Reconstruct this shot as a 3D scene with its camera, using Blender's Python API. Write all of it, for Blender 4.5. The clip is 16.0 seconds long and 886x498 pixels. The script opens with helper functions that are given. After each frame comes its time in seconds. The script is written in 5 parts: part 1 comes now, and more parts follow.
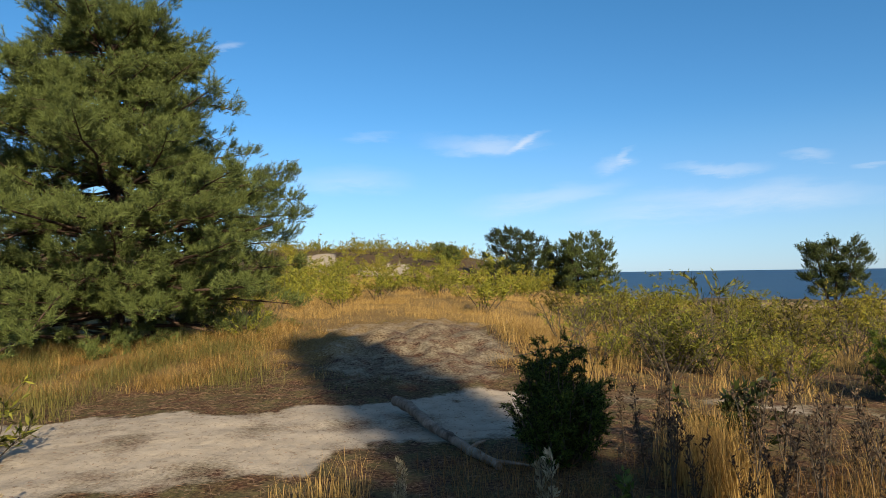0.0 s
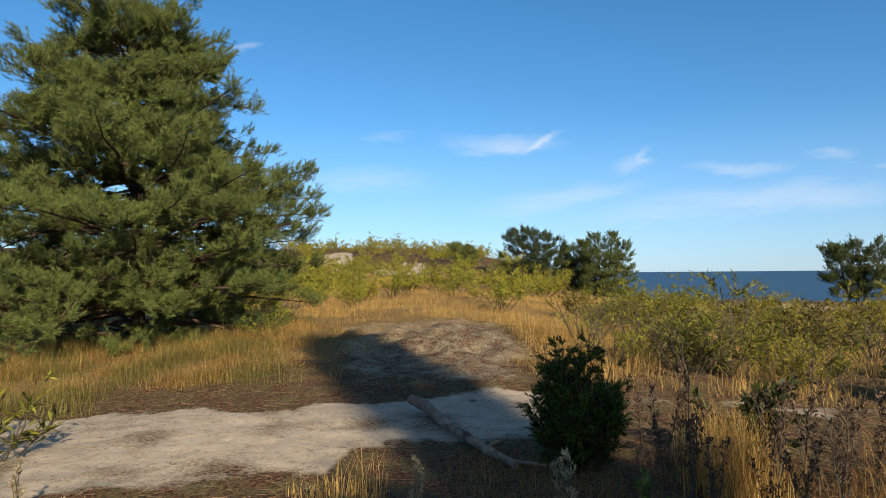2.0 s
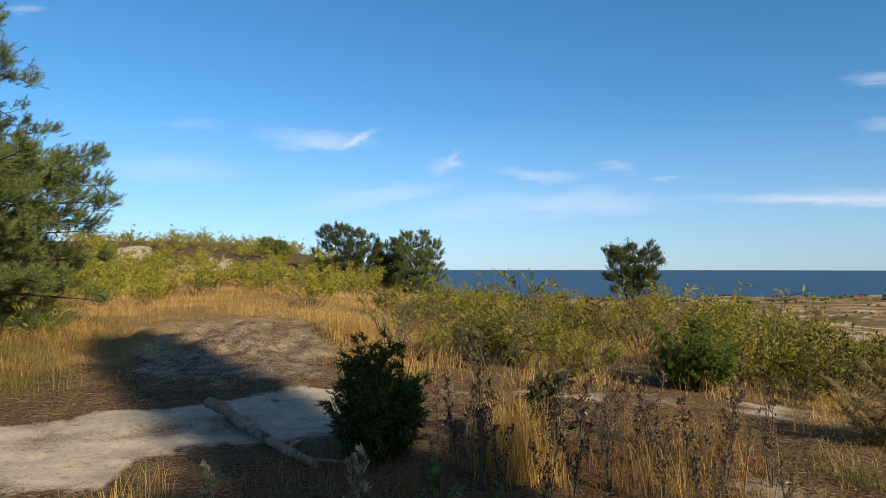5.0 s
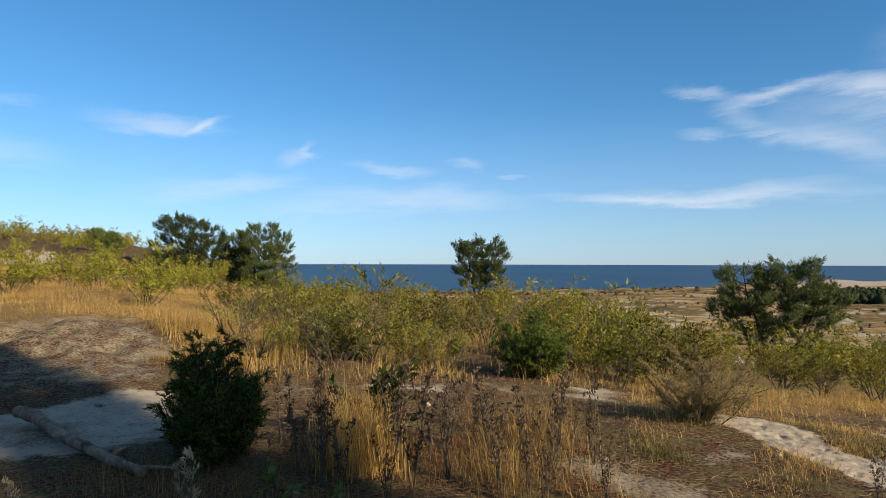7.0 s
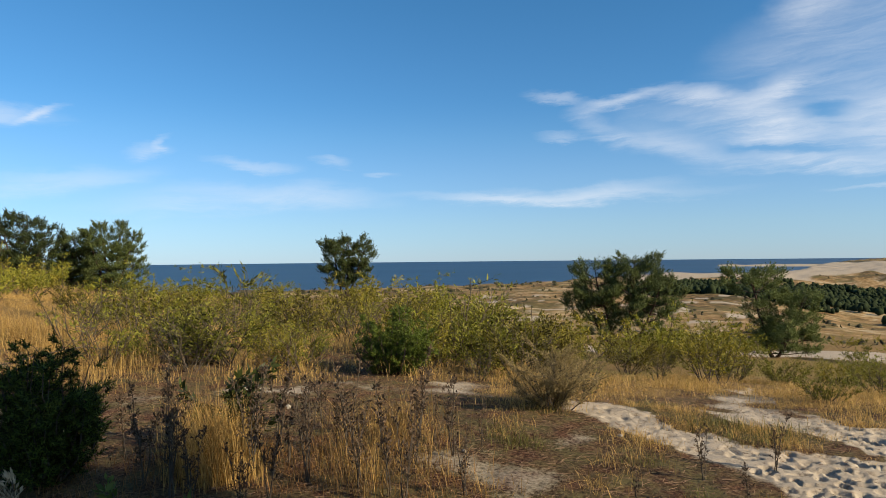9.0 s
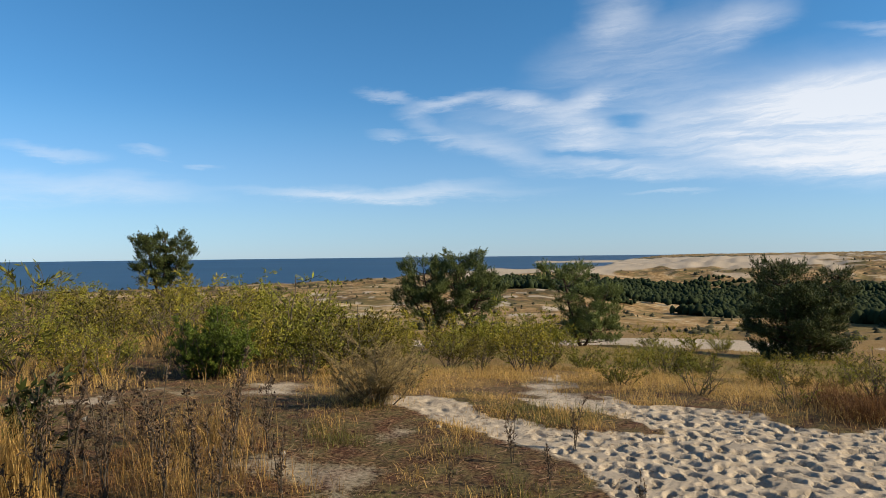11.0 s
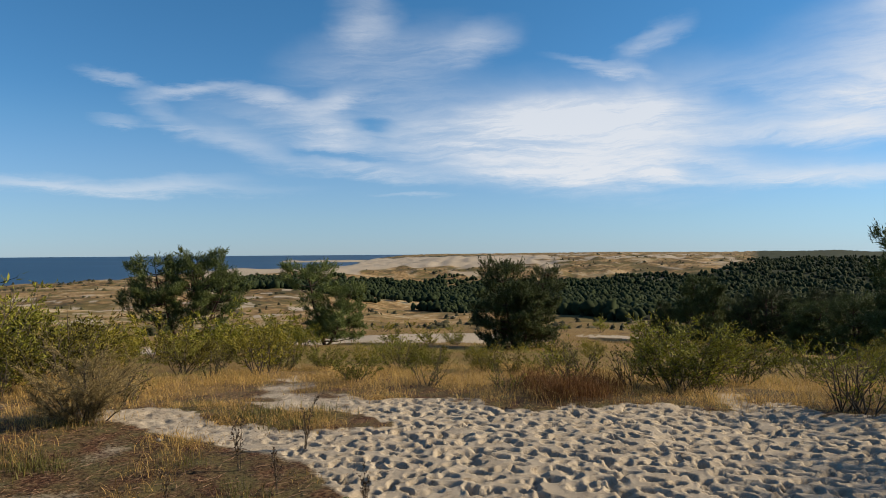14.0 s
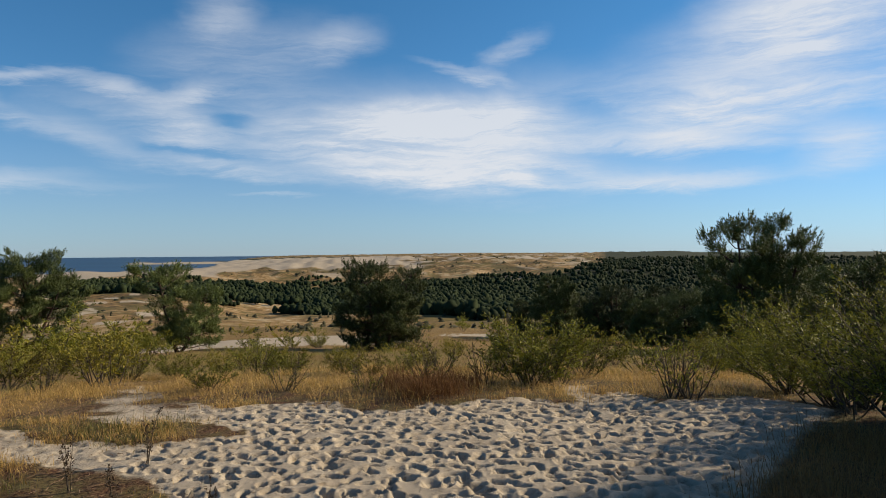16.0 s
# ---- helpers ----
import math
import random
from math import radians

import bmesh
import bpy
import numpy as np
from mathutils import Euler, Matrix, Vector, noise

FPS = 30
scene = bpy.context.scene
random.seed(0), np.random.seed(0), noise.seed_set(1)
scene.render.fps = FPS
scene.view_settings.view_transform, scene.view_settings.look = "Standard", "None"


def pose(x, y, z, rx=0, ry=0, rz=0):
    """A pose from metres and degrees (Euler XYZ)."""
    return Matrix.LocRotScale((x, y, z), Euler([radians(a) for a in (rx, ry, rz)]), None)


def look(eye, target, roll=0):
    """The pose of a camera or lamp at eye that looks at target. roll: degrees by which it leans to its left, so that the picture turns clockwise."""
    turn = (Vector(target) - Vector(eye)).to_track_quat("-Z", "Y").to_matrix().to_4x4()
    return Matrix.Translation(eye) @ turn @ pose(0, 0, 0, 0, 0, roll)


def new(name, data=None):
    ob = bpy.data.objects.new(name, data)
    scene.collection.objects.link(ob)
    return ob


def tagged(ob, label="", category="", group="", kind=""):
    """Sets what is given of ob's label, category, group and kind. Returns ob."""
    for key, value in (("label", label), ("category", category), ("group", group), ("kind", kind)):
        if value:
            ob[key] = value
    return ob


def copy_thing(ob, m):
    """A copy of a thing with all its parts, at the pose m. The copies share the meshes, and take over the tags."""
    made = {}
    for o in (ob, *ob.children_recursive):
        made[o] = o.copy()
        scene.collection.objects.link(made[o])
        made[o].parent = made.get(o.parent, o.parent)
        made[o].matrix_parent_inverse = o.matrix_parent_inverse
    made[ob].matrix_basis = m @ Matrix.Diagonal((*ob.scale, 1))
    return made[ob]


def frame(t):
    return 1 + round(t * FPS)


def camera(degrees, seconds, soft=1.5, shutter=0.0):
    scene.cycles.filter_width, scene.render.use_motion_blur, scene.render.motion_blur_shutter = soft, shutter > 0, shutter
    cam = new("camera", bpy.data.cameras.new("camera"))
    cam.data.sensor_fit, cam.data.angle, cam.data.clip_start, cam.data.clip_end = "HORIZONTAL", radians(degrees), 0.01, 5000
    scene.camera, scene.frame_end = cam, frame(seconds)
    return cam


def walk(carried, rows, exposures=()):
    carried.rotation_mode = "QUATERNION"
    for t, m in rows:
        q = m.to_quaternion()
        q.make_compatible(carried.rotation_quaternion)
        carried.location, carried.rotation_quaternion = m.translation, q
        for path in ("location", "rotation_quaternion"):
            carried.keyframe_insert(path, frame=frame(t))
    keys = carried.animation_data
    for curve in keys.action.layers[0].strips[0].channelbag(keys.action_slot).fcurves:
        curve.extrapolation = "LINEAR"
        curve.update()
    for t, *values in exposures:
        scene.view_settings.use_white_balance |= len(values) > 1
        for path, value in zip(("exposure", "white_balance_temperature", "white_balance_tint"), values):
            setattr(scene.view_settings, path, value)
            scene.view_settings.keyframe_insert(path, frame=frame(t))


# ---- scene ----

# ---- camera: turned on the spot, held out from the body ----
EYE, REACH = 1.65, 0.33
cam = camera(67.72, 16.0, soft=0.4)
TURNS = (  # seconds, yaw to the left, pitch up, lean
    (0.0, 0.80, 1.98, -0.86),
    (0.5, 2.79, 2.05, -0.78),
    (1.0, 3.75, 2.04, -0.67),
    (1.5, 3.51, 2.03, -0.55),
    (2.0, 2.23, 1.94, -0.57),
    (2.5, 0.11, 1.92, -0.50),
    (3.0, -2.59, 1.89, -0.41),
    (3.5, -5.27, 1.85, -0.35),
    (4.0, -7.89, 1.76, -0.22),
    (6.5, -23.34, 1.28, 0.15),
    (7.0, -26.46, 1.11, 0.12),
    (7.5, -29.40, 0.96, -0.11),
    (8.0, -32.24, 0.93, -0.30),
    (8.5, -35.02, 0.91, -0.43),
    (9.0, -37.93, 0.88, -0.58),
    (11.5, -56.64, 0.27, -0.57),
    (12.0, -60.74, 0.06, -0.51),
    (12.5, -64.58, -0.03, -0.45),
    (13.0, -68.12, 0.01, -0.49),
    (13.5, -71.22, 0.11, -0.43),
    (14.0, -74.21, 0.25, -0.34),
    (14.5, -77.21, 0.35, -0.26),
    (15.0, -80.18, 0.39, -0.31),
    (15.5, -83.11, 0.35, -0.39),
    (16.0, -85.90, 0.27, -0.42),
)


def held(yaw, pitch, lean):
    a, p = radians(yaw), radians(pitch)
    eye = Vector((-REACH * math.sin(a), REACH * math.cos(a), EYE))
    ahead = Vector((-math.sin(a) * math.cos(p), math.cos(a) * math.cos(p), math.sin(p)))
    return look(eye, eye + ahead * 10, lean)


walk(cam, [(t, held(yaw, pitch, lean)) for t, yaw, pitch, lean in TURNS], ((0, 0.8), (9, 0.78), (12.5, 0.7), (14.5, 0.54), (16, 0.52)))

# ---- light ----
SUN_AZ, SUN_EL = 156.0, 26.0


def bearing(az, r=1.0):
    """East and north of a point at a bearing in degrees clockwise from +y."""
    return r * math.sin(radians(az)), r * math.cos(radians(az))


sun_data = bpy.data.lights.new("sun", "SUN")
sun_data.energy, sun_data.angle, sun_data.color = 5.0, radians(0.6), (1.0, 0.84, 0.6)
sun = new("sun", sun_data)
_x, _y = bearing(SUN_AZ)
sun.matrix_world = look(Vector((_x * 60, _y * 60, 60 * math.tan(radians(SUN_EL)))), (0, 0, 0))


def nodes_of(tree):
    tree.nodes.clear()

    def add(kind, **settings):
        node = tree.nodes.new(kind)
        for key, value in settings.items():
            if key in node.inputs:
                node.inputs[key].default_value = value
            else:
                setattr(node, key, value)
        return node

    def join(a, out, b, into):
        tree.links.new(a.outputs[out], b.inputs[into])

    return add, join


def ramp(add, stops):
    n = add("ShaderNodeValToRGB")
    e = n.color_ramp.elements
    while len(e) < len(stops):
        e.new(0.5)
    for s, (p, c) in zip(e, stops):
        s.position, s.color = p, (*c, 1)
    return n


def math_node(add, join, op, a, b=None, clamp=False):
    n = add("ShaderNodeMath", operation=op, use_clamp=clamp)
    for i, v in enumerate((a, b)):
        if v is None:
            continue
        if isinstance(v, (int, float)):
            n.inputs[i].default_value = v
        else:
            join(v, 0, n, i)
    return n


# clouds as strokes: bearing, height, half length, half width, tilt (degrees) and weight
WISPS = (
    (3.2, 11.07, 7.3, 1.12, -0.6, 0.45), (7.2, 11.28, 2.5, 0.56, 20.5, 0.5), (-7.3, 11.43, 3.9, 0.56, 3.5, 0.2), (14.0, 8.93, 2.5, 0.75, 11.9, 0.4),
    (15.3, 9.47, 1.2, 0.47, 39.2, 0.4), (21.7, 8.16, 4.9, 0.65, -4.5, 0.35), (28.6, 8.28, 2.6, 0.56, -9.9, 0.35), (-19.0, 18.59, 1.9, 0.56, 26.2, 0.35),
    (32.7, 7.17, 1.8, 0.37, 1.5, 0.25), (71.7, 4.4, 4.9, 0.37, -2.2, 0.35), (49.0, 10.47, 3.1, 0.47, -2.1, 0.3),
)
STREAKS = (
    (-8.5, 7.66, 7.4, 1.49, -3.3, 0.3), (7.9, 6.43, 8.8, 1.3, 7.3, 0.35), (19.1, 5.41, 12.0, 1.68, 2.8, 0.35), (27.7, 5.5, 8.3, 1.49, -4.5, 0.3),
    (41.2, 5.42, 9.6, 0.75, -2.0, 0.4), (49.0, 5.75, 11.4, 1.12, 1.6, 0.45), (52.9, 5.29, 13.2, 0.75, -1.6, 0.3),
)
FAN = (
    (48.2, 13.29, 4.1, 0.65, -5.7, 0.35), (53.4, 13.04, 4.9, 0.93, 14.4, 0.55), (59.1, 13.22, 5.0, 1.12, -10.8, 0.5), (65.5, 13.0, 4.4, 1.3, 12.7, 0.5),
    (52.4, 10.75, 3.2, 1.3, -30.5, 0.3), (57.2, 8.83, 6.5, 1.86, -19.0, 0.35), (66.4, 6.98, 9.6, 1.3, -7.1, 0.45), (64.2, 10.18, 5.6, 2.8, -21.5, 0.4),
    (83.4, 7.64, 20.7, 3.91, -3.8, 0.8), (84.1, 11.15, 15.7, 2.61, 4.4, 0.7), (88.0, 10.03, 14.5, 3.73, -5.3, 0.55), (69.3, 16.17, 12.2, 4.19, 8.5, 0.32),
    (67.2, 19.71, 4.1, 4.66, 37.3, 0.38), (77.0, 17.5, 5.4, 2.33, 9.2, 0.35), (77.0, 11.5, 19.0, 4.6, 2.0, 0.4), (60.0, 11.2, 9.0, 3.0, -6.0, 0.3),
)
VEIL = (
    (87.8, 15.04, 6.3, 0.84, -11.4, 0.45), (92.1, 16.66, 3.9, 1.4, 28.1, 0.4), (110.5, 14.85, 13.0, 5.59, 1.8, 0.6), (115.0, 18.5, 11.0, 5.59, -4.2, 0.7),
    (110.9, 11.29, 12.3, 3.26, 2.5, 0.7), (108.1, 8.92, 16.1, 2.05, -2.0, 0.5), (104.9, 5.57, 11.7, 1.12, -0.4, 0.5), (117.3, 7.29, 5.2, 2.8, 11.4, 0.55), (97.0, 11.5, 20.0, 5.5, 0.0, 0.42), (92.0, 6.6, 24.0, 1.9, -2.0, 0.5),
)
GAPS = (
    (68.4, 10.79, 4.2, 0.9, -3.0, -0.24), (65.9, 8.04, 6.3, 0.65, -7.8, -0.23), (96.2, 6.34, 4.5, 0.84, -6.0, -0.20), (110.1, 9.43, 6.5, 1.12, -12.7, -0.25),
    (98.8, 12.22, 4.1, 1.12, -7.8, -0.23), (94.8, 6.44, 4.1, 0.75, -10.7, -0.23),
)


def build_sky():
    world = bpy.data.worlds.new("world")
    scene.world = world
    world.use_nodes = True
    add, join = nodes_of(world.node_tree)

    def m(op, a, b=None, clamp=False):
        return math_node(add, join, op, a, b, clamp)

    def step(v, lo, hi):
        """Smooth rise from 0 at lo to 1 at hi."""
        n = add("ShaderNodeMapRange", interpolation_type="SMOOTHSTEP")
        join(v, 0, n, 0)
        n.inputs[1].default_value, n.inputs[2].default_value = lo, hi
        return n

    def noise_at(u, v, su, sv, scale, detail, rough, twist, seed):
        c = add("ShaderNodeCombineXYZ")
        join(m("MULTIPLY", u, su), 0, c, 0), join(m("MULTIPLY", v, sv), 0, c, 1)
        c.inputs[2].default_value = seed
        n = add("ShaderNodeTexNoise", Scale=scale, Detail=detail, Roughness=rough, Distortion=twist)
        join(c, 0, n, "Vector")
        return n

    sky = add("ShaderNodeTexSky")
    sky.sky_type, sky.sun_disc = "NISHITA", False
    sky.sun_elevation, sky.sun_rotation = radians(SUN_EL), radians(SUN_AZ)
    sky.air_density, sky.dust_density, sky.ozone_density, sky.altitude = 1.0, 0.0, 2.0, 50
    sep = add("ShaderNodeSeparateXYZ")
    join(add("ShaderNodeTexCoord"), "Generated", sep, 0)
    east, north, up = (sep_out(add, join, sep, i) for i in range(3))
    az = m("MULTIPLY", m("ARCTAN2", east, north), 57.2958)
    el = m("MULTIPLY", m("ARCSINE", up), 57.2958)
    # the strokes are combed into fibres by bending their plane
    along = m("ADD", m("MULTIPLY", az, 0.95), m("MULTIPLY", el, 0.3))
    across = m("SUBTRACT", el, m("MULTIPLY", az, 0.04))
    wave = noise_at(az, el, 0.11, 0.22, 1.0, 5.0, 0.55, 0.0, 3.0)
    fibre = noise_at(along, m("ADD", across, m("MULTIPLY", wave, 2.6)), 0.07, 0.55, 1.0, 9.0, 0.68, 0.15, 7.0)
    drift = noise_at(az, el, 0.05, 0.1, 1.0, 6.0, 0.6, 0.3, 21.0)
    plane = add("ShaderNodeCombineXYZ")
    join(m("ADD", az, m("MULTIPLY", m("SUBTRACT", wave, 0.5), 7.0)), 0, plane, 0)
    join(m("ADD", el, m("ADD", m("MULTIPLY", m("SUBTRACT", drift, 0.5), 3.6), m("MULTIPLY", m("SUBTRACT", fibre, 0.5), 2.6))), 0, plane, 1)

    def strokes(table, total=None):
        for a, e, half, wide, tilt, weight in table:
            at = add("ShaderNodeMapping", vector_type="TEXTURE")
            at.inputs["Location"].default_value, at.inputs["Rotation"].default_value, at.inputs["Scale"].default_value = (a, e, 0), (0, 0, radians(tilt)), (half, wide, 1)
            join(plane, 0, at, 0)
            fall = add("ShaderNodeTexGradient", gradient_type="SPHERICAL")
            join(at, 0, fall, 0)
            fac = add("ShaderNodeMath", operation="ADD")
            fall.id_data.links.new(fall.outputs[1], fac.inputs[0])
            fac.inputs[1].default_value = 0.0
            soft = m("MULTIPLY", step(fac, 0.0, 0.95), weight)
            total = soft if total is None else m("ADD", total, soft)
        return total

    fine = m("MULTIPLY", strokes(STREAKS, strokes(WISPS)), 0.7)
    broad = strokes(GAPS, strokes(VEIL, strokes(FAN)))
    # cirrus goes on over the south, behind the camera
    side = m("COSINE", m("MULTIPLY", m("SUBTRACT", az, 165.0), 0.0174533))
    there = m("MULTIPLY", step(side, 0.55, 0.85), step(el, 6.0, 12.0))
    broad = m("ADD", broad, m("MULTIPLY", there, step(drift, 0.35, 0.7)))
    combed = m("MULTIPLY", broad, m("ADD", 0.5, m("MULTIPLY", step(fibre, 0.3, 0.7), 0.8)))
    veiled = m("MULTIPLY", m("MINIMUM", m("MAXIMUM", combed, 0.0), 1.0), 0.86)
    thin_ones = m("MULTIPLY", fine, m("ADD", 0.4, m("MULTIPLY", step(fibre, 0.25, 0.65), 0.75)))
    haze = m("MULTIPLY", m("SUBTRACT", 1.0, step(el, 2.0, 14.0)), 0.13)
    cover = m("ADD", veiled, m("ADD", thin_ones, haze), True)
    tone = add("ShaderNodeMix", data_type="RGBA", blend_type="MULTIPLY")
    tone.inputs[0].default_value = 1.0
    clear = ramp(add, ((0.0, (0.46, 0.75, 1.4)), (0.05, (0.51, 0.82, 1.28)), (0.18, (0.51, 0.95, 1.29)), (0.45, (0.42, 1.0, 1.3))))
    join(m("MAXIMUM", up, 0.0), 0, clear, 0)
    join(sky, 0, tone, 6), join(clear, 0, tone, 7)
    mix = add("ShaderNodeMix", data_type="RGBA")
    join(cover, 0, mix, 0)
    join(tone, 2, mix, 6)
    mix.inputs[7].default_value = (8.7, 9.0, 9.5, 1)
    back = add("ShaderNodeBackground", Strength=0.06)
    join(mix, 2, back, 0)
    out = add("ShaderNodeOutputWorld")
    join(back, 0, out, 0)


def sep_out(add, join, sep, i):
    """One axis of a split vector as a node with a single output."""
    n = add("ShaderNodeMath", operation="ADD")
    sep.id_data.links.new(sep.outputs[i], n.inputs[0])
    n.inputs[1].default_value = 0.0
    return n


build_sky()
scene.view_settings.exposure = 0.78

# ---- small tools ----
def smooth(a, b, v):
    t = np.clip((np.asarray(v, float) - a) / (b - a), 0, 1)
    return t * t * (3 - 2 * t)


def band(v, a, b, soft):
    return smooth(a - soft, a + soft, v) * (1 - smooth(b - soft, b + soft, v))


def ripple(x, y, scale, seed):
    """Smooth noise from a few turned waves, about -1 to 1."""
    g = np.random.default_rng(seed)
    out = 0.0
    for _ in range(7):
        a, p, k = g.uniform(0, math.tau), g.uniform(0, math.tau), g.uniform(0.6, 1.9) / scale * math.tau
        out = out + np.sin((x * math.cos(a) + y * math.sin(a)) * k + p + 0.8 * np.sin((x * math.sin(a) - y * math.cos(a)) * k * 0.6))
    return out / 4.0


# heights of the dune at growing distance, for the rising, level and falling side
REACHES = (0, 8, 12, 20, 25, 40, 58, 70, 95, 130, 250, 400, 480, 900)
RISING = (0, 0, 0.0, 0.15, 0.25, 0.5, 1.5, 2.9, 4.9, 3.2, -7, -15, -19, -19)
LEVEL = (0, 0, -0.1, -0.35, -0.5, -0.9, -1.5, -2.2, -4.5, -7.5, -13, -16.5, -19, -19)
FALLING = (0, -0.02, -0.45, -1.5, -2.1, -4.0, -6.2, -7.2, -9.5, -12.2, -14, -15, -15.5, -12)
WATER = -18.0


def height(x, y):
    x, y = np.asarray(x, float), np.asarray(y, float)
    r = np.hypot(x, y)
    az = np.degrees(np.arctan2(x, y))
    lr = np.log(r + 4)
    k = np.log(np.array(REACHES, float) + 4)
    up, mid, down = (np.interp(lr, k, h) for h in (RISING, LEVEL, FALLING))
    w1 = smooth(-4, 20, az) * (1 - smooth(150, 175, az))
    w2 = smooth(28, 52, az) * (1 - smooth(118, 150, az))
    z = up * (1 - w1) + (mid * (1 - w2) + down * w2) * w1
    # lagoon to the north-east, far dunes and hills to the east
    shore = 470 + 170 * smooth(44, 60, az) + 300 * smooth(62, 68, az) + 3300 * smooth(66, 74, az)
    east = smooth(40, 58, az) * (1 - smooth(150, 170, az))
    rise = np.interp(az, (60, 66, 70, 73, 78, 82, 88, 95, 99, 104), (0.0, 0.03, 0.12, 0.38, 0.5, 0.6, 0.9, 0.75, 0.5, 0.35))
    far = 1.8 * band(az, 52, 69, 4) * band(r, 480, 690, 60) - 15 + 11.8 * smooth(420, 1150, r) * rise - 1.5 * smooth(1500, 2600, r)
    far = far + 3 * smooth(64, 76, az) * ripple(x, y, 260, 5) * smooth(350, 700, r) * (1 - smooth(900, 1300, r)) + (0.35 + 0.65 * smooth(62, 76, az)) * (2.0 * ripple(x, y, 70, 6) + 1.3 * ripple(x, y, 27, 8)) * smooth(300, 500, r)
    far = far + (7 * np.exp(-(((az - 100.3) / 1.9) ** 2)) + 10 * np.exp(-(((az - 104.6) / 2.3) ** 2)) + 1.2 * ripple(x, y, 300, 9)) * smooth(1700, 2700, r)
    z = np.where(r > 250, z * (1 - east * smooth(250, 420, r)) + far * east * smooth(250, 420, r), z)
    z = np.where(r > 380, z + (-20.5 - z) * smooth(0, 60, r - shore) * (1 - smooth(120, 140, az)) * smooth(-30, -20, az), z)
    spit = band(az, 60, 77, 1.5) * band(r + 90 * ripple(x, y, 500, 25), 1350, 1750, 60)
    z = np.where(r > 1100, z + (WATER + 1.2 + ripple(x, y, 120, 26) * 0.6 - z) * spit * (z < WATER + 1), z)
    # wooded valley, below the level of the lagoon's shore dunes
    z = z - 7.5 * smooth(60, 72, az) * (1 - smooth(150, 170, az)) * band(r, 190, 560, 60)
    # rolling ground
    z = z + 0.05 * ripple(x, y, 5, 1) * smooth(3, 9, r) + 0.25 * ripple(x, y, 19, 2) * smooth(12, 40, r) + 0.9 * ripple(x, y, 60, 3) * smooth(60, 140, r)
    # hump of bare soil beside the track, and the dip behind it
    z = z + (0.45 + 0.09 * ripple(x, y, 1.3, 17) + 0.05 * ripple(x, y, 0.6, 18)) * np.exp(-(((x + 0.5) / 4.5) ** 2 + ((y - 14.5) / 4.0) ** 2))
    return z


def ground_at(x, y):
    return float(height(x, y))


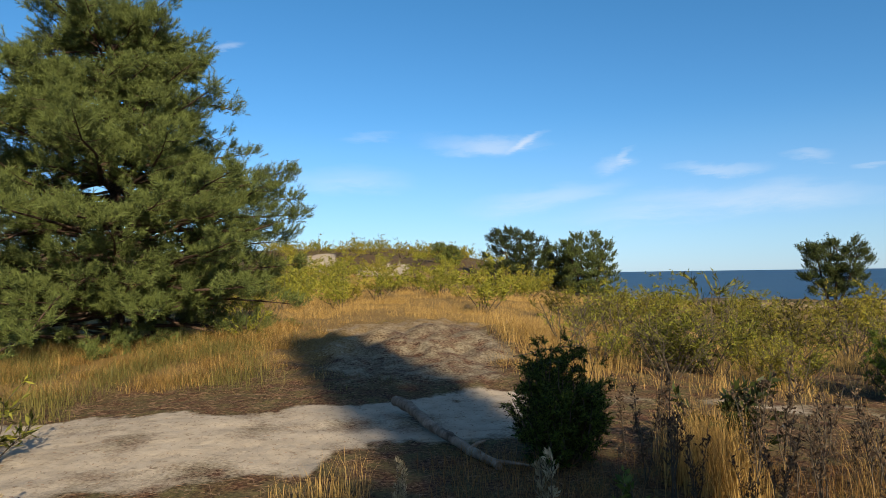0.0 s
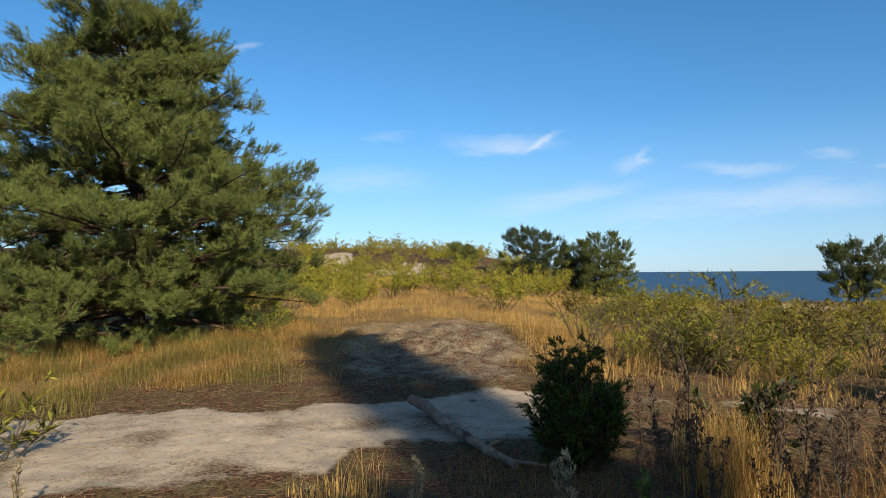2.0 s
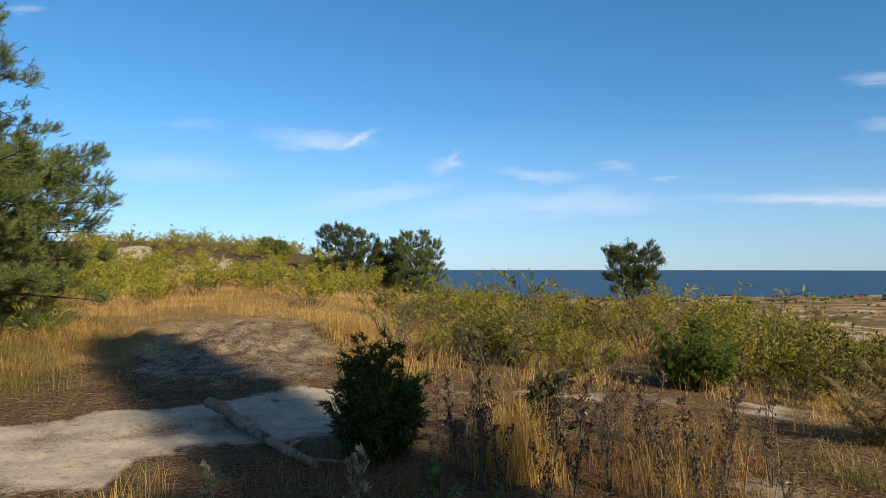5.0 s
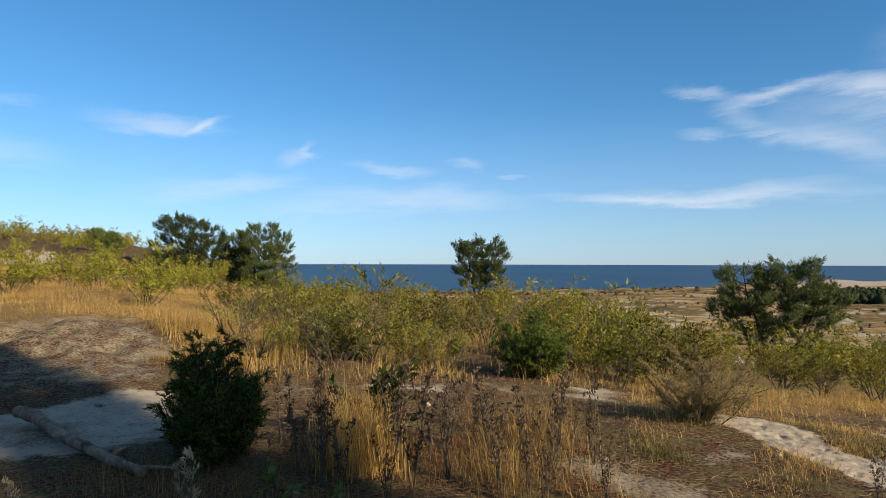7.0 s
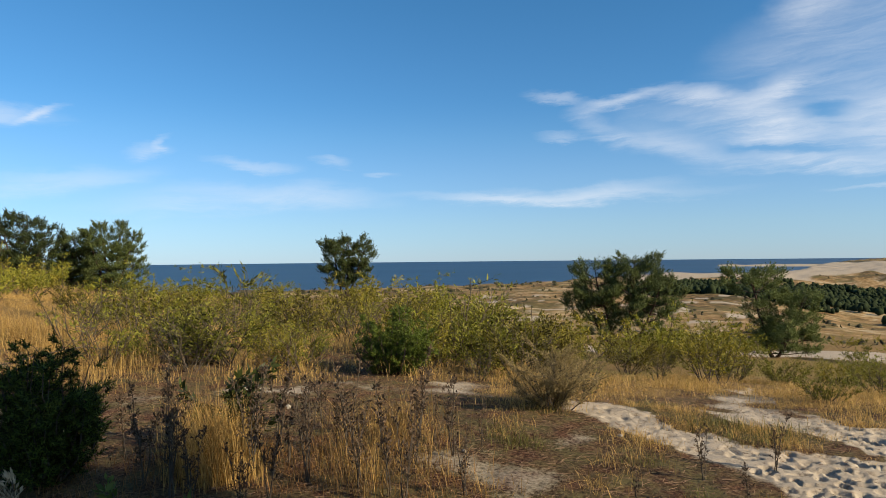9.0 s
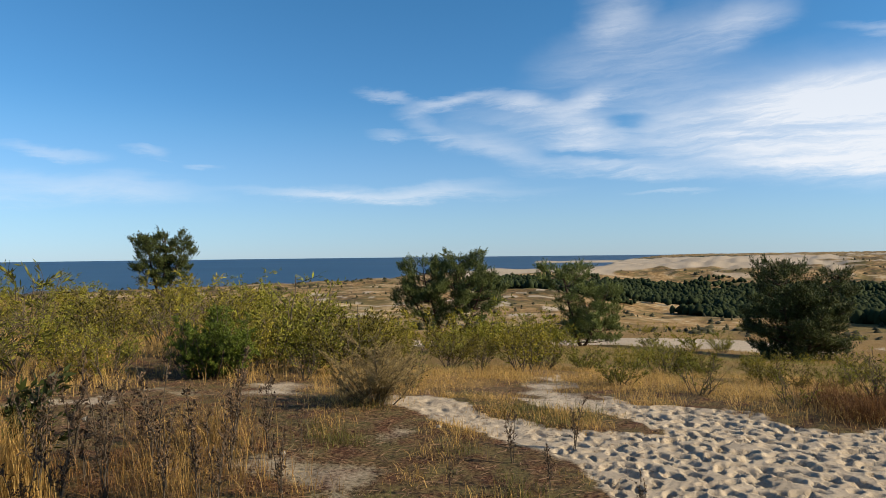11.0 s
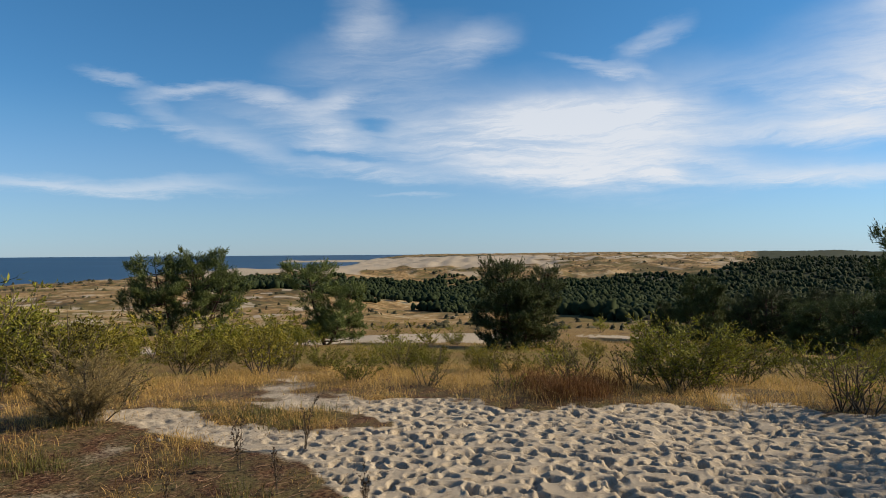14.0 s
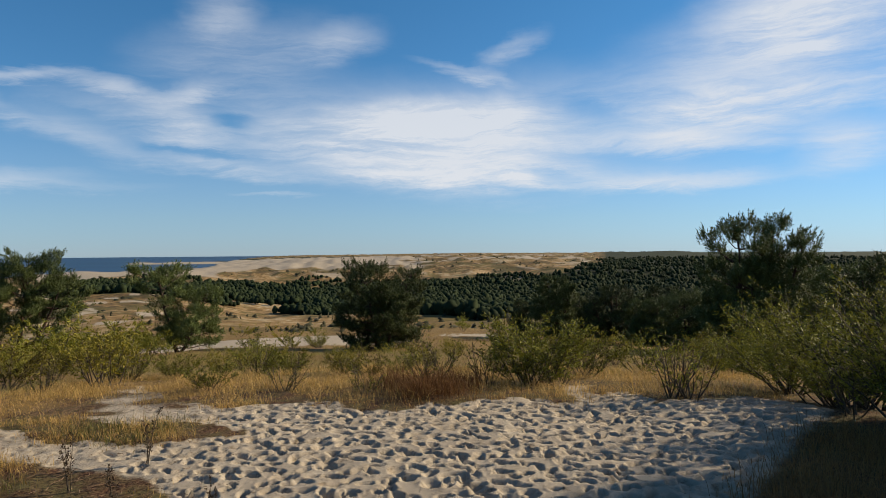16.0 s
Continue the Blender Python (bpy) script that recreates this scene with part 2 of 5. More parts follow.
def sand_mask(x, y):
    """Where the open sand lies."""
    r = np.hypot(x, y)
    az = np.degrees(np.arctan2(x, y))
    n = ripple(x, y, 2.2, 11) * 0.5 + ripple(x, y, 0.8, 12) * 0.25 + ripple(x, y, 0.33, 13) * 0.2
    rn = r * (1 + 0.05 * n)
    an = az + 2.0 * n
    inner = np.interp(az, (-36, -21, -12, -9.6, -6, 5, 9), (6.2, 5.9, 5.95, 6.55, 6.8, 6.75, 7.0))
    outer = np.interp(az, (-36, -29, -20, -11, -5, 4.5, 9), (9.5, 8.95, 8.45, 8.45, 8.65, 9.15, 9.1))
    track = (0.7 + 0.3 * ripple(x, y, 1.6, 19)) * smooth(-0.3, 0.3, rn - inner) * (1 - smooth(-0.3, 0.3, rn - outer)) * band(an, -60, 9.5, 2.0)
    hump = 0.42 * band(an + 3 * ripple(x, y, 2.5, 15), -12, 5, 3) * band(rn, 9.0, 17, 1.2)
    strip = (0.4 + 0.28 * ripple(x, y, 1.5, 35)) * band(an, 11, 44, 2) * band(rn + 0.6 * ripple(x, y, 3, 14), 8.6, 9.9, 0.5) + (0.33 + 0.24 * ripple(x, y, 1.3, 20)) * band(an, 35, 50, 3) * band(rn, 4.6, 7.4, 0.8)
    edge = np.interp(az, (46, 50.8, 54, 57.5, 62.7, 67.4, 71, 80), (8.0, 7.2, 6.7, 6.2, 5.6, 4.74, 4.2, 3.0))
    rim = np.interp(az, (46, 50.5, 53, 56, 58, 59.3, 60.5, 62, 63.8, 65, 68.4, 70.5, 75.4, 82, 89, 93.6, 98, 99, 100.6, 103, 108, 112, 120), (8.6, 8.4, 8.05, 7.5, 8.2, 11.0, 11.4, 11.6, 10.0, 8.9, 8.0, 8.3, 7.95, 7.5, 7.9, 8.0, 8.0, 8.6, 9.1, 8.0, 8.7, 9.2, 7.2))
    big = smooth(-0.35, 0.3, rn - edge) * (1 - smooth(-0.15, 0.2, rn - rim)) * band(az, 47, 113 - 2.0 * (7 - r), 2.5)
    low_side = np.interp(az, (52, 53, 56.2, 60.6, 64.4, 68.7, 70.5), (8.3, 8.0, 7.2, 6.8, 6.6, 6.58, 6.8))
    high_side = np.interp(az, (52, 57.8, 60.5, 62.7, 64.5, 66.5, 69, 70.5), (8.9, 8.3, 7.75, 7.7, 7.5, 7.45, 6.95, 6.8))
    island = smooth(-0.12, 0.12, rn - low_side) * (1 - smooth(-0.15, 0.15, rn - high_side)) * band(az, 52, 70.5, 0.8)
    big = big * (1 - island) * (1 - (0.5 - 0.4 * ripple(x, y, 1.3, 24)) * smooth(7.9, 8.6, r) * (1 - smooth(64, 68, az)))
    tongue = 0.75 * band(an - 2.0 * (8.4 - r), 96.8, 99.2, 0.8) * band(rn, 7.5, 9.6, 0.5)
    dunes = band(an, 60, 83, 2) * band(rn, 55, 72, 4) + band(an, 86, 92, 1.5) * band(rn, 66, 82, 4) + band(an, 40, 56, 3) * band(rn, 46, 62, 5) * 0.8
    dunes = dunes + band(an, 20, 30, 2) * band(rn, 62, 82, 5) + band(az, -12.4, -10.0, 0.4) * band(rn, 62, 80, 2) + 0.8 * band(az, -8.4, -3.7, 0.6) * band(rn, 57, 66, 2)
    foot = np.interp(az, (55, 63, 70, 77, 87, 100), (455, 520, 640, 730, 760, 900))
    mottle = ripple(x, y, 130, 21) + 0.5 * ripple(x, y, 45, 22)
    crest = smooth(-25, 25, r - foot + 30 * mottle) * (0.95 * band(az, 54, 82, 3) + 0.75 * smooth(-0.2, 0.5, mottle) * band(az, 79, 99, 3)) * (1 - smooth(1500, 1700, r))
    crest = crest + 0.6 * smooth(0.1, 0.8, mottle) * band(r, 520, 900, 60) * band(az, 62, 100, 4)
    dunes = dunes + 0.75 * smooth(0.25, 0.7, ripple(x, y, 26, 27) + 0.5 * ripple(x, y, 9, 30)) * band(r, 52, 300, 12) * band(az, 24, 66, 4)
    return np.clip(track + hump + strip + big + tongue + dunes + crest, 0, 1), np.clip(big, 0, 1)


def grass_mask(x, y):
    """Where dry grass colours the ground."""
    r = np.hypot(x, y)
    az = np.degrees(np.arctan2(x, y))
    n = ripple(x, y, 3.5, 31)
    left = band(az + 2 * n, -70, -8, 3) * band(r + n, 11.0, 60, 1.2)
    ahead = band(az + 2 * n, -12, 30, 3) * band(r + n, 14, 60, 2.5)
    right = smooth(28, 40, az) * smooth(9, 12, r + n)
    return np.clip(left + ahead + right, 0, 1)


# ---- materials ----
def material(name):
    m = bpy.data.materials.new(name)
    m.use_nodes = True
    add, join = nodes_of(m.node_tree)
    out = add("ShaderNodeOutputMaterial")
    return m, add, join, out


def leafy(name, dark, light, through_light=0.35, rough=0.55, spec=0.3, clump=0.9, alone=0.75):
    """Leaves, needles and blades: colour varies from piece to piece, and light comes through."""
    m, add, join, out = material(name)
    geo, info = add("ShaderNodeNewGeometry"), add("ShaderNodeObjectInfo")
    place = add("ShaderNodeTexNoise", Scale=clump, Detail=3.0)
    co = add("ShaderNodeTexCoord")
    join(co, "Object", place, "Vector")
    s1 = math_node(add, join, "MULTIPLY", pick(add, join, geo, "Random Per Island"), alone)
    s2 = math_node(add, join, "MULTIPLY", place, 1.05 - alone)
    s3 = math_node(add, join, "MULTIPLY", math_node(add, join, "SUBTRACT", pick(add, join, info, "Random"), 0.5), 0.5)
    v = math_node(add, join, "ADD", math_node(add, join, "ADD", s1, s2), s3, True)
    col = ramp(add, ((0.1, dark), (0.85, light)))
    join(v, 0, col, 0)
    shine = add("ShaderNodeBsdfPrincipled", Roughness=rough)
    shine.inputs["Specular IOR Level"].default_value = spec
    join(col, 0, shine, "Base Color")
    glow = add("ShaderNodeBsdfTranslucent")
    join(col, 0, glow, 0)
    mix = add("ShaderNodeMixShader")
    mix.inputs[0].default_value = through_light
    join(shine, 0, mix, 1), join(glow, 0, mix, 2)
    join(mix, 0, out, 0)
    return m


def pick(add, join, node, name):
    n = add("ShaderNodeMath", operation="ADD")
    node.id_data.links.new(node.outputs[name], n.inputs[0])
    n.inputs[1].default_value = 0.0
    return n


def woody(name, dark, light, scale=14.0):
    m, add, join, out = material(name)
    co = add("ShaderNodeTexCoord")
    stretch = add("ShaderNodeMapping")
    stretch.inputs["Scale"].default_value = (1, 1, 0.25)
    join(co, "Object", stretch, 0)
    a = add("ShaderNodeTexNoise", Scale=scale, Detail=8.0, Roughness=0.65)
    b = add("ShaderNodeTexNoise", Scale=scale * 0.2, Detail=3.0)
    join(stretch, 0, a, "Vector"), join(co, "Object", b, "Vector")
    v = math_node(add, join, "ADD", math_node(add, join, "MULTIPLY", a, 0.65), math_node(add, join, "MULTIPLY", b, 0.35))
    col = ramp(add, ((0.36, dark), (0.64, light)))
    join(v, 0, col, 0)
    p = add("ShaderNodeBsdfPrincipled", Roughness=0.9)
    p.inputs["Specular IOR Level"].default_value = 0.15
    bump = add("ShaderNodeBump", Strength=0.6, Distance=0.02)
    join(a, 0, bump, "Height")
    join(bump, 0, p, "Normal"), join(col, 0, p, "Base Color"), join(p, 0, out, 0)
    return m


def ground_material():
    m, add, join, out = material("dune_ground")
    co = add("ShaderNodeTexCoord")

    def noise_tex(scale, detail=6.0, rough=0.6):
        n = add("ShaderNodeTexNoise", Scale=scale, Detail=detail, Roughness=rough)
        join(co, "Object", n, "Vector")
        return n

    def attr(name):
        return pick(add, join, add("ShaderNodeAttribute", attribute_name=name), "Fac")

    def blend(fac, a, b):
        n = add("ShaderNodeMix", data_type="RGBA")
        join(fac, 0, n, 0), join(a, a.outputs[0].name if a.bl_idname != "ShaderNodeMix" else 2, n, 6), join(b, b.outputs[0].name if b.bl_idname != "ShaderNodeMix" else 2, n, 7)
        return n

    def edge(mask, tex, gain, lift):
        """A mask with an edge broken up by a texture."""
        s = math_node(add, join, "ADD", mask, math_node(add, join, "MULTIPLY", math_node(add, join, "SUBTRACT", tex, 0.5), lift))
        return math_node(add, join, "MULTIPLY", math_node(add, join, "SUBTRACT", s, 0.5 - 0.5 / gain), gain, True)

    grain, speck, patch, wide, vast = noise_tex(160, 4), noise_tex(28, 6, 0.7), noise_tex(3.2, 6), noise_tex(0.35, 6), noise_tex(0.028, 8, 0.65)
    litter = ramp(add, ((0.36, (0.012, 0.0058, 0.0036)), (0.5, (0.075, 0.036, 0.02)), (0.7, (0.2, 0.115, 0.064))))
    join(speck, 0, litter, 0)
    moss = ramp(add, ((0.35, (0.042, 0.0353, 0.0168)), (0.65, (0.126, 0.101, 0.042))))
    join(speck, 0, moss, 0)
    base = blend(edge(patch, speck, 4.0, 0.35), litter, moss)
    straw = ramp(add, ((0.32, (0.063, 0.0386, 0.0151)), (0.5, (0.168, 0.105, 0.0378)), (0.7, (0.302, 0.21, 0.084))))
    join(speck, 0, straw, 0)
    base = blend(edge(attr("grass"), patch, 2.5, 0.8), base, straw)
    heath = ramp(add, ((0.4, (0.04, 0.034, 0.016)), (0.46, (0.11, 0.072, 0.033)), (0.53, (0.25, 0.158, 0.066)), (0.61, (0.38, 0.31, 0.2))))
    join(math_node(add, join, "ADD", math_node(add, join, "MULTIPLY", vast, 0.6), math_node(add, join, "MULTIPLY", wide, 0.4)), 0, heath, 0)
    olive = ramp(add, ((0.35, (0.045, 0.042, 0.014)), (0.65, (0.12, 0.1, 0.034))))
    join(patch, 0, olive, 0)
    green_at = ramp(add, ((0.5, (0.0, 0.0, 0.0)), (0.57, (0.75, 0.75, 0.75))))
    join(noise_tex(0.05, 6, 0.6), 0, green_at, 0)
    heath = blend(green_at, heath, olive)
    base = blend(attr("far"), base, heath)
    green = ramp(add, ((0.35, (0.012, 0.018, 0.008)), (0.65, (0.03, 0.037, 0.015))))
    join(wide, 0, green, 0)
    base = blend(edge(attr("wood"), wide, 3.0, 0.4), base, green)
    sandy = ramp(add, ((0.3, (0.25, 0.207, 0.157)), (0.55, (0.355, 0.3, 0.23)), (0.75, (0.42, 0.36, 0.283))))
    join(math_node(add, join, "ADD", math_node(add, join, "MULTIPLY", patch, 0.6), math_node(add, join, "MULTIPLY", grain, 0.4)), 0, sandy, 0)
    fleck = noise_tex(11, 8, 0.75)
    stain = ramp(add, ((0.3, (0.42, 0.36, 0.3)), (0.46, (1.0, 1.0, 1.0))))
    join(fleck, 0, stain, 0)
    dirty = add("ShaderNodeMix", data_type="RGBA", blend_type="MULTIPLY")
    dirty.inputs[0].default_value = 1.0
    join(sandy, 0, dirty, 6), join(stain, 0, dirty, 7)
    sandy = dirty
    base = blend(edge(attr("sand"), math_node(add, join, "ADD", math_node(add, join, "MULTIPLY", speck, 0.6), math_node(add, join, "MULTIPLY", patch, 0.4)), 3.2, 1.0), base, sandy)
    p = add("ShaderNodeBsdfPrincipled", Roughness=0.95)
    p.inputs["Specular IOR Level"].default_value = 0.1
    b1 = add("ShaderNodeBump", Strength=0.5, Distance=0.03)
    join(speck, 0, b1, "Height")
    b2 = add("ShaderNodeBump", Strength=0.25, Distance=0.004)
    join(grain, 0, b2, "Height"), join(b1, 0, b2, "Normal")
    join(b2, 0, p, "Normal")
    m.node_tree.links.new(base.outputs[2], p.inputs["Base Color"])
    join(p, 0, out, 0)
    return m


def water_material():
    m, add, join, out = material("lagoon_water")
    co = add("ShaderNodeTexCoord")
    wave = add("ShaderNodeTexNoise", Scale=0.25, Detail=5.0)
    join(co, "Object", wave, "Vector")
    col = ramp(add, ((0.3, (0.016, 0.042, 0.085)), (0.7, (0.024, 0.058, 0.11))))
    broad = add("ShaderNodeTexNoise", Scale=0.004, Detail=4.0)
    join(co, "Object", broad, "Vector")
    join(broad, 0, col, 0)
    p = add("ShaderNodeBsdfPrincipled", Roughness=0.45)
    p.inputs["Specular IOR Level"].default_value = 0.12
    bump = add("ShaderNodeBump", Strength=0.6, Distance=0.4)
    join(wave, 0, bump, "Height"), join(bump, 0, p, "Normal"), join(col, 0, p, "Base Color"), join(p, 0, out, 0)
    return m


GROUND, SEA = ground_material(), water_material()
NEEDLE = leafy("pine_needles", (0.006, 0.011, 0.004), (0.12, 0.148, 0.04), 0.06, 0.6, 0.15, 2.6, 0.4)
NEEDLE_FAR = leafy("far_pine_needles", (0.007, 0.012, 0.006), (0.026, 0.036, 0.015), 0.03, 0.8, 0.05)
JUNIPER = leafy("juniper_needles", (0.01, 0.018, 0.005), (0.135, 0.18, 0.026), 0.2, 0.6, 0.15)
WILLOW = leafy("willow_leaves", (0.026, 0.029, 0.005), (0.25, 0.245, 0.032), 0.26, 0.6, 0.15)
YELLOWING = leafy("yellowing_willow_leaves", (0.034, 0.03, 0.006), (0.285, 0.245, 0.032), 0.26, 0.6, 0.15)
STRAW = leafy("dry_grass", (0.15, 0.08, 0.022), (0.58, 0.38, 0.12), 0.35, 0.6)
GREENGRASS = leafy("green_grass", (0.0672, 0.0672, 0.0151), (0.269, 0.227, 0.063), 0.35, 0.6)
DRYWEED = leafy("dry_weed", (0.03, 0.019, 0.012), (0.125, 0.08, 0.045), 0.15, 0.8)
TUMBLE = leafy("dry_twigs", (0.09, 0.068, 0.03), (0.36, 0.275, 0.12), 0.4, 0.8)
LITTER = leafy("fallen_twigs", (0.045, 0.024, 0.014), (0.2, 0.125, 0.075), 0.0, 0.9)
HEATH = leafy("heath_shrubs", (0.0294, 0.0294, 0.0134), (0.118, 0.101, 0.042), 0.2, 0.8)
PALE = leafy("pale_seeds", (0.2, 0.16, 0.09), (0.42, 0.35, 0.22), 0.3, 0.8)
RUST = leafy("rusty_grass", (0.1, 0.045, 0.02), (0.3, 0.165, 0.06), 0.3, 0.8, 0.1)
HERB = leafy("herb_leaves", (0.045, 0.07, 0.012), (0.17, 0.2, 0.04), 0.35, 0.5, 0.2)
ROWAN = leafy("rowan_leaves", (0.014, 0.02, 0.006), (0.06, 0.075, 0.018), 0.25, 0.5, 0.2)
BARK = woody("pine_bark", (0.021, 0.0143, 0.0109), (0.101, 0.0655, 0.0462))
TWIG = woody("shrub_twigs", (0.0336, 0.0269, 0.0202), (0.126, 0.101, 0.0756), 30)
STONE = woody("pale_stone", (0.16, 0.14, 0.11), (0.34, 0.31, 0.26), 25)
DEADWOOD = woody("weathered_log", (0.07, 0.05, 0.036), (0.3, 0.235, 0.18), 11)


# ---- mesh tools ----
def raw_mesh(name, verts, faces, mat):
    """A mesh from arrays: faces is a list of arrays, each of faces with as many corners."""
    me = bpy.data.meshes.new(name)
    faces = [np.asarray(f, np.int32) for f in faces if len(f)]
    verts = np.asarray(verts, np.float32)
    me.vertices.add(len(verts))
    me.vertices.foreach_set("co", verts.ravel())
    loops = np.concatenate([f.ravel() for f in faces])
    sizes = np.concatenate([np.full(len(f), f.shape[1], np.int32) for f in faces])
    me.loops.add(len(loops))
    me.loops.foreach_set("vertex_index", loops)
    me.polygons.add(len(sizes))
    me.polygons.foreach_set("loop_start", np.concatenate([[0], np.cumsum(sizes)[:-1]]).astype(np.int32))
    me.update(calc_edges=True)
    me.materials.append(mat)
    return me


def shade(me):
    me.polygons.foreach_set("use_smooth", np.ones(len(me.polygons), bool))
    return me


def part(name, me, parent, label=""):
    ob = new(name, me)
    ob.parent = parent
    return tagged(ob, label)


def unit(v):
    return v / np.maximum(np.linalg.norm(v, axis=-1, keepdims=True), 1e-9)


def sides(axis, g):
    """Two directions square to each axis, turned at random about it."""
    ref = np.where(np.abs(axis[:, 2:3]) < 0.9, [[0, 0, 1.0]], [[1.0, 0, 0]])
    e1 = unit(np.cross(axis, ref))
    e2 = np.cross(axis, e1)
    a = g.uniform(0, math.tau, len(axis))[:, None]
    return e1 * np.cos(a) + e2 * np.sin(a), e2 * np.cos(a) - e1 * np.sin(a)


class Wood:
    """Tubes along paths, gathered into one mesh."""

    def __init__(self, ring=5):
        self.v, self.f, self.n, self.ring = [], [], 0, ring

    def tube(self, path, r0, r1, power=1.0):
        path = np.asarray(path, float)
        k, m = len(path), self.ring
        tan = unit(np.gradient(path, axis=0))
        ref = np.array([0.31, 0.17, 0.93]) if abs(tan[0] @ [0.31, 0.17, 0.93]) < 0.95 else np.array([1.0, 0, 0])
        e1 = unit(np.cross(tan, ref))
        e2 = np.cross(tan, e1)
        rad = r1 + (r0 - r1) * (1 - np.linspace(0, 1, k)) ** power
        ang = np.arange(m) * math.tau / m
        ringv = path[:, None] + rad[:, None, None] * (np.cos(ang)[None, :, None] * e1[:, None] + np.sin(ang)[None, :, None] * e2[:, None])
        i = self.n + np.arange(k - 1)[:, None] * m + np.arange(m)[None]
        j = self.n + np.arange(k - 1)[:, None] * m + (np.arange(m)[None] + 1) % m
        self.f.append(np.stack([i, j, j + m, i + m], -1).reshape(-1, 4))
        self.v.append(ringv.reshape(-1, 3))
        self.n += k * m
        return self

    def mesh(self, name, mat):
        return shade(raw_mesh(name, np.concatenate(self.v), [np.concatenate(self.f)], mat))


def tuft_mesh(name, place, axis, size, g, mat, needles=16, reach=0.32, width=0.04):
    """Bottle-brush shoots: needles all along a stem, one thin triangle a needle, closing towards the tip."""
    n = len(place)
    e1, e2 = sides(axis, g)
    s = np.tile(np.linspace(0.0, 0.85, needles), (n, 1)) + g.normal(0, 0.03, (n, needles))
    a = np.arange(needles) * 2.4 + g.uniform(0, math.tau, (n, 1))
    out = np.cos(a)[..., None] * e1[:, None] + np.sin(a)[..., None] * e2[:, None]
    lean = (1.25 - 0.8 * s)[..., None] + g.normal(0, 0.12, (n, needles, 1))
    way = unit(axis[:, None] * 0.75 + out * lean)
    root = place[:, None] + (axis * size[:, None])[:, None] * s[..., None]
    length = (size[:, None] * reach * g.uniform(0.75, 1.25, (n, needles)))[..., None]
    across = unit(np.cross(way, out + 0.3 * g.normal(size=(n, needles, 3)))) * (size[:, None] * width)[..., None]
    v = np.stack([root - across * 0.5, root + across * 0.5, root + way * length], 2).reshape(-1, 3)
    f = np.arange(n * needles * 3).reshape(-1, 3)
    return raw_mesh(name, v, [f], mat)


def leaf_mesh(name, place, way, length, g, mat, width=0.28):
    """Lance-shaped leaves, folded along the middle."""
    n = len(place)
    e1, e2 = sides(way, g)
    L = length[:, None]
    mid = place + way * L * 0.45 + e2 * L * 0.04
    v = np.stack([place, mid + e1 * L * width * 0.5, place + way * L, mid - e1 * L * width * 0.5], 1).reshape(-1, 3)
    return raw_mesh(name, v, [np.arange(n * 4).reshape(-1, 4)], mat)


def blade_mesh(name, place, tall, g, mat, lean=0.35, width=0.012):
    """Grass blades of three joints each, bent over by the wind."""
    n = len(place)
    a = g.uniform(0, math.tau, n)
    bow = np.abs(g.normal(0, lean, n)) + 0.3 * lean
    hx, hy = np.cos(a) * bow, np.sin(a) * bow
    side = np.stack([-np.sin(a), np.cos(a), np.zeros(n)], -1) * (width * g.uniform(0.5, 1.3, n))[:, None] * 0.5
    t = tall[:, None]
    p1 = place + np.stack([hx * 0.25, hy * 0.25, np.full(n, 0.5)], -1) * t
    p2 = place + np.stack([hx, hy, np.sqrt(np.maximum(0.15, 1 - 0.45 * bow**2))], -1) * t
    v = np.stack([place - side, place + side, p1 + side * 0.8, p1 - side * 0.8, p2], 1).reshape(-1, 3)
    i = np.arange(n)[:, None] * 5
    return raw_mesh(name, v, [i + [[0, 1, 2, 3]], i + [[3, 2, 4]]], mat)


